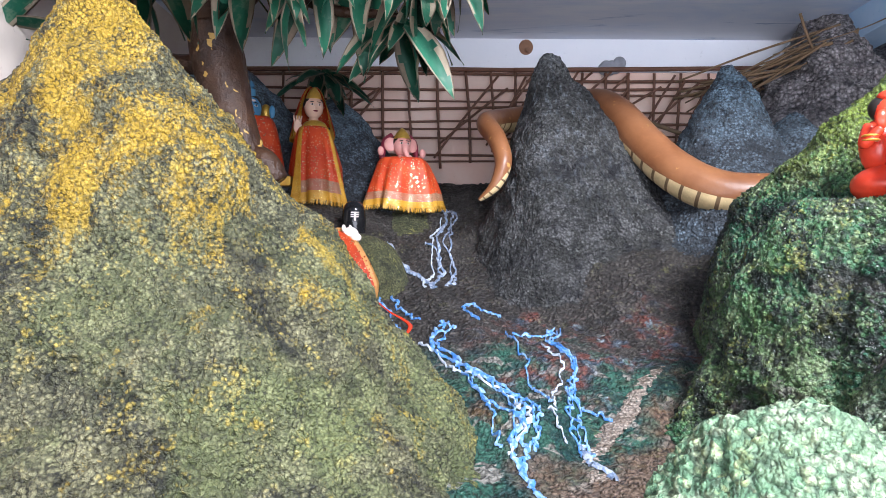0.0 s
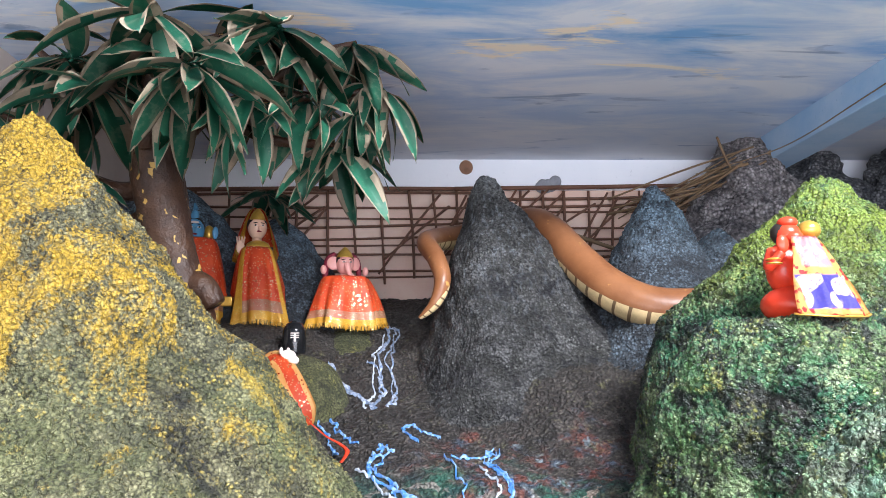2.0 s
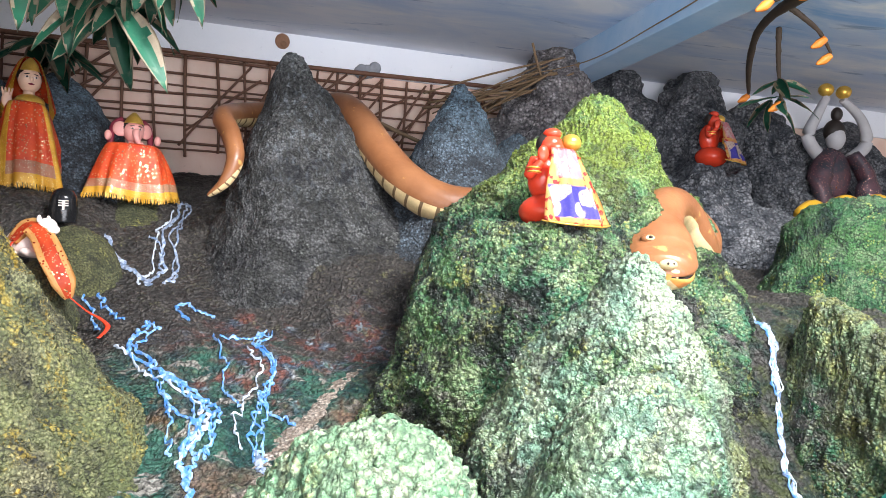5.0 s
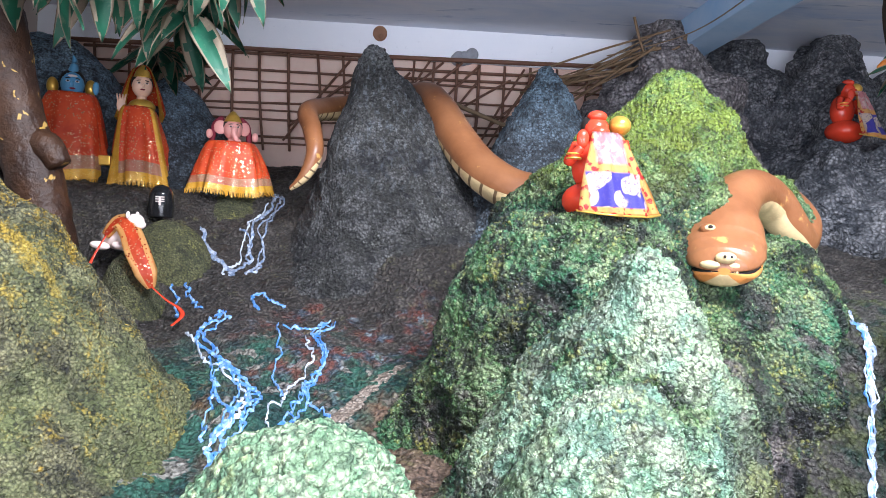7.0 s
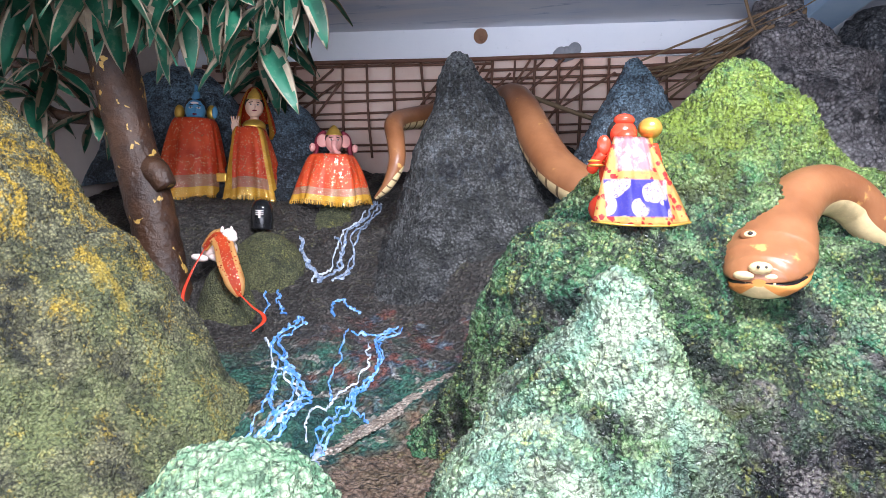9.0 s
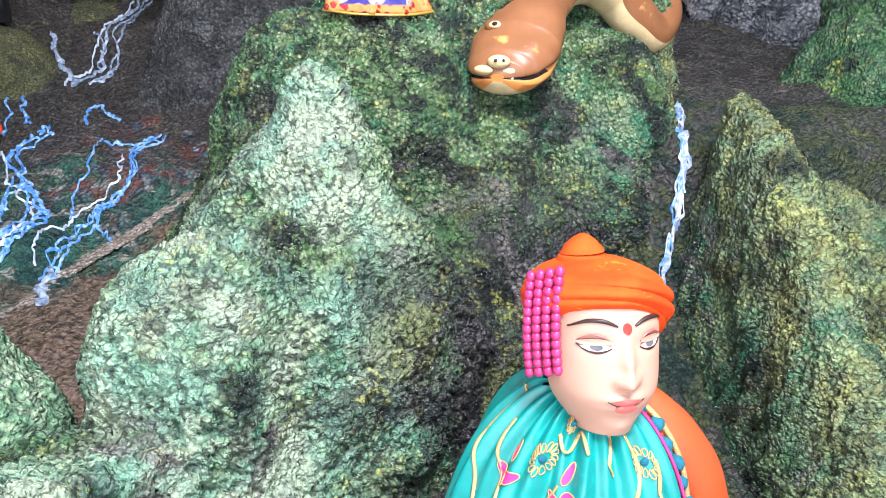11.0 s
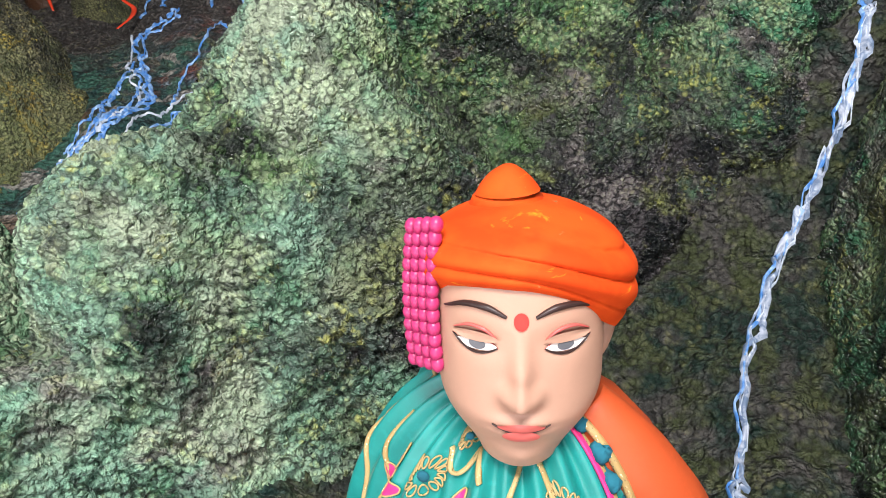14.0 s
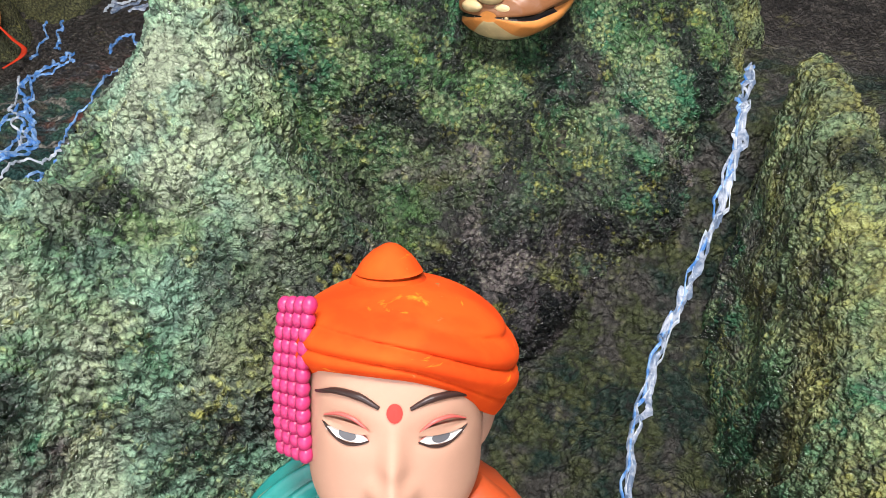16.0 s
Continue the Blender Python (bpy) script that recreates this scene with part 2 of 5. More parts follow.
def vnoise(p, scale, s=0):
    q = p * scale
    i = np.floor(q).astype(np.int64)
    f = q - i
    f = f * f * (3 - 2 * f)
    out = 0
    for dx in (0, 1):
        for dy in (0, 1):
            for dz in (0, 1):
                w = (f[..., 0] if dx else 1 - f[..., 0]) * (f[..., 1] if dy else 1 - f[..., 1]) * (f[..., 2] if dz else 1 - f[..., 2])
                out = out + w * rnd(i[..., 0] + dx, i[..., 1] + dy, i[..., 2] + dz, s)
    return out


def fbm(p, scale, octaves=3, s=0):
    return sum((vnoise(p, scale * 2 ** o, s + o) - 0.5) * 0.5 ** o for o in range(octaves))


def lumps(p, size, s=0):
    """Rounded blobs of the given size, 0 to 1."""
    q = p / size
    i = np.floor(q).astype(np.int64)
    best = np.full(q.shape[:-1], 9.0)
    for dx in (-1, 0, 1):
        for dy in (-1, 0, 1):
            for dz in (-1, 0, 1):
                c = (i[..., 0] + dx, i[..., 1] + dy, i[..., 2] + dz)
                d = 0
                for a in range(3):
                    d = d + (q[..., a] - c[a] - rnd(*c, s + 11 * a)) ** 2
                best = np.minimum(best, d)
    return 1 - np.minimum(best, 1.0)


def smax(k, *zs):
    out = zs[0]
    for z in zs[1:]:
        out = np.logaddexp(out / k, z / k) * k
    return out


def ss(v, a, b):
    u = np.clip((v - a) / (b - a), 0, 1)
    return u * u * (3 - 2 * u)


def dist(X, Y, cx, cy, rl, rr, rf, rb):
    dx, dy = X - cx, Y - cy
    return np.sqrt((dx / np.where(dx < 0, rl, rr)) ** 2 + (dy / np.where(dy < 0, rf, rb)) ** 2)


def cone(X, Y, cx, cy, h, base, rl, rr, rf, rb, tip=0.1):
    d = dist(X, Y, cx, cy, rl, rr, rf, rb)
    return h + tip * 0.2 * (h - base) - (h - base) * (np.sqrt(d * d + tip * tip) - tip * 0.8)


def mesa(X, Y, cx, cy, h, base, rl, rr, rf, rb, flat=0.5, k=0.04):
    d = dist(X, Y, cx, cy, rl, rr, rf, rb)
    return -smax(k, np.full_like(d, -h), -(h - (h - base) * (d - flat) / (1 - flat)))


def dome(X, Y, cx, cy, h, base, rl, rr, rf, rb, n=2.6):
    return h - (h - base) * dist(X, Y, cx, cy, rl, rr, rf, rb) ** n


def ground_z(X, Y):
    """The bed of the model landscape."""
    valley = np.interp(Y, [0.3, 1.2, 1.8, 2.24, 2.6, 3.0, 3.44, 4.0, 4.5, 5.5], [0.72, 0.74, 0.79, 0.865, 0.975, 1.09, 1.2, 1.47, 1.76, 2.05])
    valley = valley + 0.24 * ss(X, -0.2, -0.75) * ss(Y, 3.1, 3.8) * (1 - 0.6 * ss(Y, 4.0, 4.5)) + 0.22 * ss(X, 0.25, 1.1) * ss(Y, 3.0, 3.6)
    right = np.interp(Y, [0.7, 1.2, 1.6, 1.85, 2.07, 2.25, 2.34, 2.6, 3.4, 4.6], [0.56, 0.52, 0.56, 0.66, 0.77, 1.05, 1.26, 1.36, 1.45, 1.75])
    w = ss(X, 1.2, 1.9)
    return valley * (1 - w) + right * w


def relief(p, n, amp, size, swell, s):
    d = fbm(p, 3.4, 3, s) * swell
    if amp:
        d = d + amp * (lumps(p, size, s + 5) * (0.4 + 1.0 * vnoise(p, 14.0, s + 2)) + 0.5 * lumps(p, size * 0.48, s + 9) - 0.65)
    return p + n * d[..., None]


def grid_object(name, P, mask, material):
    """A smooth mesh over a grid of points, without the cells outside the mask."""
    ny, nx = P.shape[:2]
    idx = np.arange(ny * nx).reshape(ny, nx)
    keep = mask[:-1, :-1] | mask[1:, :-1] | mask[:-1, 1:] | mask[1:, 1:]
    quads = np.stack([idx[:-1, :-1], idx[:-1, 1:], idx[1:, 1:], idx[1:, :-1]], -1)[keep]
    used = np.unique(quads)
    remap = np.zeros(ny * nx, dtype=np.int64)
    remap[used] = np.arange(len(used))
    quads = remap[quads]
    me = bpy.data.meshes.new(name)
    me.vertices.add(len(used))
    me.vertices.foreach_set("co", P.reshape(-1, 3)[used].astype(np.float32).ravel())
    me.loops.add(quads.size)
    me.loops.foreach_set("vertex_index", quads.astype(np.int32).ravel())
    me.polygons.add(len(quads))
    me.polygons.foreach_set("loop_start", np.arange(0, quads.size, 4, dtype=np.int32))
    me.polygons.foreach_set("use_smooth", np.ones(len(quads), dtype=bool))
    me.update(calc_edges=True)
    me.materials.append(material)
    return new(name, me)


def hill(name, f, box, nx, ny, material, amp=0.012, size=0.022, swell=0.06, s=0, floor=ground_z, sink=0.1):
    """A modelled mound: the height f(X, Y) over a box, sampled evenly along the slope, with plaster lumps."""
    x0, x1, y0, y1 = box
    xs, fine = np.linspace(x0, x1, nx), np.linspace(y0, y1, 1400)
    XX, YY = np.meshgrid(xs, fine)
    ZZ = f(XX, YY)
    low = floor(XX, YY) - sink if floor else ZZ - 1
    ZC = np.maximum(ZZ, low)
    arc = np.vstack([np.zeros(nx), np.cumsum(np.hypot(np.diff(YY, axis=0), np.diff(ZC, axis=0)), axis=0)])
    u = np.linspace(0, 1, ny)
    Y = np.stack([np.interp(u * arc[-1, c], arc[:, c], fine) for c in range(nx)], 1)
    X = np.tile(xs, (ny, 1))
    Z = f(X, Y)
    e = 0.004
    gx, gy = (f(X + e, Y) - f(X - e, Y)) / (2 * e), (f(X, Y + e) - f(X, Y - e)) / (2 * e)
    n = np.stack([-gx, -gy, np.ones_like(gx)], -1)
    n /= np.linalg.norm(n, axis=-1, keepdims=True)
    mask = Z > floor(X, Y) - sink if floor else np.ones_like(Z, bool)
    P = relief(np.stack([X, Y, Z], -1), n, amp, size, swell, s)
    return grid_object(name, P, mask, material)


# ---- the shrine's shell ----
def box_bm(x0, x1, y0, y1, z0, z1, bevel=0.0, bm=None):
    bm = bm or bmesh.new()
    m = Matrix.LocRotScale(((x0 + x1) / 2, (y0 + y1) / 2, (z0 + z1) / 2), None, (x1 - x0, y1 - y0, z1 - z0))
    got = bmesh.ops.create_cube(bm, size=1, matrix=m)
    if bevel:
        es = list({e for v in got["verts"] for e in v.link_edges})
        bmesh.ops.bevel(bm, geom=es, offset=bevel, segments=2, affect='EDGES', profile=0.5)
    return bm


def solid(name, bm, material, smooth=False, parent=None, label=""):
    me = bpy.data.meshes.new(name)
    bm.to_mesh(me)
    bm.free()
    for mt in (material if isinstance(material, (list, tuple)) else [material]):
        me.materials.append(mt)
    if smooth:
        me.polygons.foreach_set("use_smooth", [True] * len(me.polygons))
    ob = new(name, me)
    if parent:
        ob.parent = parent
    return tagged(ob, label)


def part(name, bm, material, parent, label="", smooth=False):
    return solid(name, bm, material, smooth, parent, label)


def sky_paint():
    k = Mat("painted_sky_ceiling", 0.55)
    lay = k.scaled((0.55, 1.7, 1.0))
    a = k.noise(1.7, 6, 0.6, 0.5, lay)
    back = k.step(k.axis(1), 3.3, 5.3)
    col = k.mix(k.step(a, 0.38, 0.62), (0.20, 0.42, 0.74), (0.74, 0.80, 0.88))
    col = k.mix(k.calc('MULTIPLY', back, 0.85), col, (0.66, 0.67, 0.72))
    col = k.mix(k.step(k.noise(3.0, 6, 0.6, 0.8, k.scaled((0.5, 2.4, 1))), 0.60, 0.68, 0, 0.7), col, (0.16, 0.26, 0.44))
    cl = k.calc('MULTIPLY', k.step(k.noise(1.25, 6, 0.62, 0.4, k.scaled((0.6, 2.6, 1))), 0.57, 0.61), k.step(k.axis(1), 4.0, 3.5))
    col = k.mix(cl, col, (0.88, 0.80, 0.66))
    return k.colour(col).bump(k.noise(60, 4), 0.1, 0.002).m


def wall_paint(name, c, c2):
    k = Mat(name, 0.75)
    col = k.mix(k.step(k.noise(2.2, 6, 0.6), 0.35, 0.65), c, c2)
    col = k.mix(k.step(k.noise(28, 5, 0.7), 0.62, 0.72, 0, 0.5), col, tuple(v * 0.72 for v in c))
    return k.colour(col).bump(k.noise(55, 5), 0.25, 0.004).m


CREAM = wall_paint("cream_wall_paint", (0.62, 0.53, 0.47), (0.70, 0.62, 0.55))
PINKISH = wall_paint("bare_pinkish_plaster", (0.74, 0.50, 0.40), (0.80, 0.63, 0.53))
WHITE = wall_paint("whitewash", (0.80, 0.83, 0.88), (0.84, 0.86, 0.90))
BEAMBLUE = wall_paint("pale_blue_paint", (0.26, 0.44, 0.66), (0.40, 0.54, 0.70))
SKYPAINT = sky_paint()
FLOORMAT = wall_paint("worn_floor_tiles", (0.34, 0.30, 0.26), (0.40, 0.36, 0.31))

WALL_Y, CEIL = 5.43, 3.16
tagged(solid("wall_back", box_bm(-2.1, 7.0, WALL_Y, WALL_Y + 0.2, 0, 2.91), PINKISH), "bare pinkish plaster back wall behind the rods", "wall", kind="structure")
tagged(solid("trim", box_bm(-1.95, 7.0, WALL_Y - 0.03, WALL_Y + 0.2, 2.91, CEIL), WHITE), "whitewashed concrete band under the ceiling", "trim", kind="structure")
tagged(solid("wall_left", box_bm(-2.15, -1.95, -2.6, WALL_Y + 0.2, 0, CEIL + 0.2), CREAM), "cream painted side wall", "wall", kind="structure")
tagged(solid("wall_right", box_bm(6.8, 7.0, -2.6, WALL_Y, 0, CEIL + 0.2), CREAM), "cream painted side wall", "wall", kind="structure")
tagged(solid("ceiling", box_bm(-1.95, 6.8, 2.35, WALL_Y + 0.2, CEIL, CEIL + 0.2), SKYPAINT), "ceiling painted as a cloudy blue sky", "ceiling", kind="structure")
tagged(solid("ceiling_beam", box_bm(2.74, 2.99, 2.35, WALL_Y - 0.03, CEIL - 0.2, CEIL + 0.1, 0.006), BEAMBLUE), "pale blue painted ceiling beam", "beam", kind="structure")
tagged(solid("floor", box_bm(-2.1, 7.0, -2.6, 0.62, -0.12, 0.0), FLOORMAT), "worn stone floor before the model", "floor", kind="structure")
tagged(solid("ground", box_bm(-60, 60, -60, -2.6, -0.3, -0.15), plain("yard_earth", (0.22, 0.18, 0.13))), "bare earth yard outside", "ground", kind="structure")
tagged(solid("wall_front", box_bm(-1.95, 6.8, 0.62, 0.7, 0, 0.72), CREAM), "low plastered wall holding up the model", "wall", kind="structure")

# ---- the model landscape ----
bed = hill("landscape_bed", lambda X, Y: ground_z(X, Y), (-1.95, 6.8, 0.7, WALL_Y), 760, 560, SOIL, 0.022, 0.034, 0.07, 3, None)
tagged(bed, "dark rough plaster ground painted with moss and pools", "ground", kind="structure")


def f_left(X, Y):
    return cone(X, Y, -1.16, 2.3, 2.37, 0.75, 0.95, 1.24, 0.86, 0.9, 0.09)


tagged(hill("mountain", f_left, (-1.95, 0.3, 1.2, 3.3), 440, 620, LEFT, 0.026, 0.019, 0.10, 1), "big olive and yellow sponged plaster mountain", "mountain")


def f_green(X, Y):
    a = cone(X, Y, 1.97, 2.87, 2.30, 1.7, 0.70, 0.55, 0.50, 0.5, 0.13)
    a = a - 3.0 * np.maximum(0, dist(X, Y, 1.97, 2.87, 0.70, 0.55, 0.50, 0.5) - 0.85) ** 2
    a = a - 0.42 * ss(X, 1.92, 2.12) * ss(-Y, -2.84, -2.64)
    b = mesa(X, Y, 1.60, 2.40, 1.67, 0.75, 0.88, 0.42, 0.50, 0.42, 0.55, 0.10) + 0.1 * np.clip(Y - 2.3, -0.3, 0.5)
    c = cone(X, Y, 1.40, 1.60, 1.555, 0.72, 0.50, 0.46, 0.46, 0.7, 0.12)
    d = dome(X, Y, 1.24, 1.33, 1.27, 0.7, 0.27, 0.25, 0.26, 0.24, 3.2)
    e = dome(X, Y, 2.28, 2.66, 1.59, 0.75, 0.60, 0.40, 0.58, 0.5, 2.8)
    g = dome(X, Y, 1.42, 2.12, 1.60, 0.9, 0.30, 0.36, 0.22, 0.3, 2.0)
    m = dome(X, Y, 1.85, 2.40, 1.50, 0.75, 0.60, 0.36, 0.60, 0.4, 1.6)
    n = dome(X, Y, 1.50, 1.45, 1.12, 0.5, 0.30, 0.34, 0.45, 0.5, 1.8)
    h = dome(X, Y, 1.22, 1.02, 0.98, 0.5, 0.57, 0.62, 0.60, 0.5, 2.8) - 6 * np.maximum(0, 0.74 - Y)
    cleft = np.maximum(0, (X - 2.12) - (Y - 2.05) * 0.9)
    return smax(0.03, a, b, c, d, e, g, h, m, n) - 7 * cleft


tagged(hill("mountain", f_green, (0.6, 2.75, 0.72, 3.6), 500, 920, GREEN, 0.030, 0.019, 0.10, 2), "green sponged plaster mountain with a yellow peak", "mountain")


def f_peak(X, Y):
    a = cone(X, Y, 0.59, 4.22, 2.70, 1.45, 0.38, 0.92, 0.62, 0.5, 0.10)
    return smax(0.06, a, ground_z(X, Y) - 0.06)


tagged(hill("mountain", f_peak, (-0.1, 2.2, 2.9, 5.0), 280, 340, PEAK, 0.024, 0.024, 0.07, 4, ground_z, 0.048), "charcoal grey plaster peak with pale streaks", "mountain")


def f_blue(X, Y):
    a = cone(X, Y, 1.66, 4.15, 2.60, 1.75, 0.48, 0.42, 0.5, 0.5, 0.08)
    b = cone(X, Y, 2.08, 4.2, 2.36, 1.6, 0.55, 0.4, 0.6, 0.5, 0.16)
    return smax(0.025, a, b)


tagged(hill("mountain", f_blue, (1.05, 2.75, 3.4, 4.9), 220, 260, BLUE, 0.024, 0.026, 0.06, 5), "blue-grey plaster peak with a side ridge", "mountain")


def f_grey(X, Y):
    return smax(0.03, cone(X, Y, 2.76, 5.05, 3.34, 1.8, 0.72, 0.62, 0.8, 0.6, 0.24), cone(X, Y, 2.35, 4.95, 2.80, 1.7, 0.5, 0.6, 0.6, 0.6, 0.2))


tagged(hill("rock", f_grey, (1.7, 3.6, 4.2, WALL_Y), 240, 260, ROCK, 0.028, 0.04, 0.22, 6), "rough purple-grey plaster crag touching the ceiling", "rock")


def f_dark(X, Y):
    a = dome(X, Y, 3.95, 5.15, 3.24, 1.4, 0.56, 0.55, 0.8, 0.6, 2.6)
    b = mesa(X, Y, 3.75, 4.5, 2.30, 1.3, 0.75, 0.75, 0.75, 0.7, 0.4)
    c = dome(X, Y, 3.35, 5.25, 3.16, 1.5, 0.6, 0.6, 0.7, 0.4, 2.6)
    d = dome(X, Y, 4.65, 5.1, 3.0, 1.2, 0.6, 0.7, 0.8, 0.6, 2.0)
    return smax(0.03, a, b, c, d)


tagged(hill("rock", f_dark, (2.5, 5.4, 3.6, WALL_Y), 280, 260, NIGHT, 0.022, 0.045, 0.30, 7), "dark slate-coloured plaster rocks along the back", "rock")


def f_far(X, Y):
    return smax(0.03, dome(X, Y, 5.7, 5.3, 2.95, 1.2, 0.9, 0.9, 0.8, 0.5, 2.2), mesa(X, Y, 5.1, 4.6, 2.02, 1.2, 0.8, 1.2, 0.9, 0.6, 0.6))


tagged(hill("rock", f_far, (4.2, 6.8, 3.6, WALL_Y), 150, 150, NIGHT, 0.014, 0.05, 0.16, 8), "grey plaster rock shelf under the seated statue", "rock")


def f_knob(X, Y):
    a = dome(X, Y, 2.59, 2.17, 1.42, 0.5, 0.145, 0.30, 1.15, 0.35, 1.5)
    return smax(0.03, a, cone(X, Y, 2.95, 2.35, 1.2, 0.6, 0.25, 0.5, 0.9, 0.5, 0.2))


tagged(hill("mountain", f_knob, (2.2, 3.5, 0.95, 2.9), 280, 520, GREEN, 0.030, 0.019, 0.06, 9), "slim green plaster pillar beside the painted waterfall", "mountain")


def f_right(X, Y):
    a = mesa(X, Y, 3.75, 3.05, 1.95, 0.6, 0.85, 1.3, 0.9, 0.9, 0.35)
    b = cone(X, Y, 3.5, 2.2, 1.25, 0.55, 0.5, 0.9, 0.9, 0.6, 0.25)
    return smax(0.04, a, b)


tagged(hill("mountain", f_right, (2.75, 5.2, 0.9, 4.0), 260, 320, DEEP, 0.028, 0.026, 0.10, 10), "deep green plaster mountain", "mountain")


def f_front(X, Y):
    return dome(X, Y, 0.62, 1.24, 1.18, 0.7, 0.36, 0.36, 0.32, 0.34, 2.2)


tagged(hill("boulder", f_front, (0.15, 1.1, 0.85, 1.7), 170, 260, MINT, 0.028, 0.022, 0.06, 12), "pale mint green plaster boulder at the edge", "boulder")


def f_behind(X, Y):
    return smax(0.03, cone(X, Y, -0.78, 4.85, 2.55, 1.7, 0.6, 0.6, 0.5, 0.4, 0.2), cone(X, Y, -1.5, 4.75, 2.78, 1.7, 1.2, 0.7, 0.5, 0.5, 0.35))


tagged(hill("rock", f_behind, (-1.95, 0.1, 4.2, WALL_Y), 170, 130, BLUE, 0.010, 0.03, 0.09, 13), "dark blue-grey plaster rock behind the dolls", "rock")


def mound(cx, cy, h, base, r, material, label, s):
    f = lambda X, Y: dome(X, Y, cx, cy, h, base, r, r, r, r, 2.2)
    ob = hill("mound", f, (cx - r * 1.6, cx + r * 1.6, cy - r * 1.6, cy + r * 1.6), 80, 90, material, 0.007, 0.018, 0.03, s, ground_z, 0.06)
    return tagged(ob, label, "mound")


mound(-0.44, 3.76, 1.585, 1.38, 0.23, MOSS, "low round mossy plaster mound below the stone", 20)
mound(-0.47, 3.35, 1.43, 1.2, 0.16, MOSS, "small mossy plaster mound under the bull figure", 21)
mound(-0.27, 4.55, 1.78, 1.55, 0.36, MOSS, "mossy plaster step under the smallest doll", 22)
mound(-1.0, 4.5, 1.80, 1.5, 0.55, SOIL, "dark plaster step under two dolls", 23)


# ---- shaping helpers ----
def spline(pts, n):
    """n points along a smooth line through pts."""
    p = np.array([pts[0], *pts, pts[-1]], float)
    out = []
    for u in np.linspace(0, len(pts) - 1 - 1e-9, n):
        i, f = int(u), u - int(u)
        a, b, c, d = p[i], p[i + 1], p[i + 2], p[i + 3]
        out.append(0.5 * (2 * b + (c - a) * f + (2 * a - 5 * b + 4 * c - d) * f * f + (3 * b - a - 3 * c + d) * f ** 3))
    return np.array(out)


def tube(bm, pts, radii, seg=10, n=None, mi=0, squash=1.0, side=None, wobble=0.0, seed=0):
    """A capped tube; side(k, j, seg) may give the material of a face."""
    n = n or 6 * len(pts)
    c = spline(pts, n)
    r = np.interp(np.linspace(0, 1, n), np.linspace(0, 1, len(radii)), radii)
    rng = random.Random(seed)
    up = Vector((0, 0, 1))
    rings = []
    for k in range(n):
        t = Vector(c[min(k + 1, n - 1)] - c[max(k - 1, 0)]).normalized()
        a = t.cross(up)
        a = a.normalized() if a.length > 0.05 else Vector((1, 0, 0))
        b = a.cross(t).normalized()
        ring = []
        for j in range(seg):
            th = 2 * math.pi * j / seg
            rr = r[k] * (1 + wobble * (rng.random() - 0.5))
            ring.append(bm.verts.new(Vector(c[k]) + a * (rr * math.cos(th)) + b * (rr * squash * math.sin(th))))
        rings.append(ring)
    for k in range(n - 1):
        for j in range(seg):
            f = bm.faces.new((rings[k][j], rings[k][(j + 1) % seg], rings[k + 1][(j + 1) % seg], rings[k + 1][j]))
            f.material_index = side(k, j, seg) if side else mi
            f.smooth = True
    for ring, flip in ((rings[0], True), (rings[-1], False)):
        f = bm.faces.new(ring[::-1] if flip else ring)
        f.material_index = mi
    return bm


def ball(bm, c, r, mi=0, rot=(0, 0, 0), u=16, v=12):
    m = pose(*c, *rot) @ Matrix.Diagonal((*(r if isinstance(r, tuple) else (r, r, r)), 1))
    got = bmesh.ops.create_uvsphere(bm, u_segments=u, v_segments=v, radius=1, matrix=m)
    for f in {f for q in got["verts"] for f in q.link_faces}:
        f.material_index, f.smooth = mi, True
    return got["verts"]


def rod(bm, a, b, r0, r1=None, seg=7, mi=0):
    return tube(bm, [a, b], [r0, r1 if r1 is not None else r0], seg, 2, mi)


def empty(name, at=(0, 0, 0)):
    ob = new(name)
    ob.location = at
    return ob


def surface(f, X, Y, amp, size, swell, s, lift):
    """Places on the plaster at the given plan places, lifted by a little."""
    X, Y = np.asarray(X, float), np.asarray(Y, float)
    e = 0.004
    gx, gy = (f(X + e, Y) - f(X - e, Y)) / (2 * e), (f(X, Y + e) - f(X, Y - e)) / (2 * e)
    n = np.stack([-gx, -gy, np.ones_like(gx)], -1)
    n /= np.linalg.norm(n, axis=-1, keepdims=True)
    return relief(np.stack([X, Y, f(X, Y)], -1), n, amp, size, swell, s) + n * lift


# ---- painted water ----
def water_paint(name, a, b):
    k = Mat(name, 0.3, 0, 0.5)
    col = k.mix(k.step(k.noise(38, 5, 0.6, 0.6), 0.45, 0.58), a, b)
    return k.colour(col).bump(k.noise(90, 4), 0.4, 0.004).m


WATER = water_paint("sky_blue_water_paint", (0.06, 0.19, 0.48), (0.24, 0.38, 0.60))
PALEWATER = water_paint("pale_water_paint", (0.13, 0.18, 0.27), (0.34, 0.38, 0.46))
CHALKWATER = water_paint("chalky_water_paint", (0.36, 0.42, 0.50), (0.52, 0.56, 0.62))
SAND = cement("sandy_plaster", (0.20, 0.155, 0.12), (0.26, 0.21, 0.17), (0.36, 0.31, 0.26), (0.45, 0.41, 0.36), (0.17, 0.13, 0.10), None, 0.6)


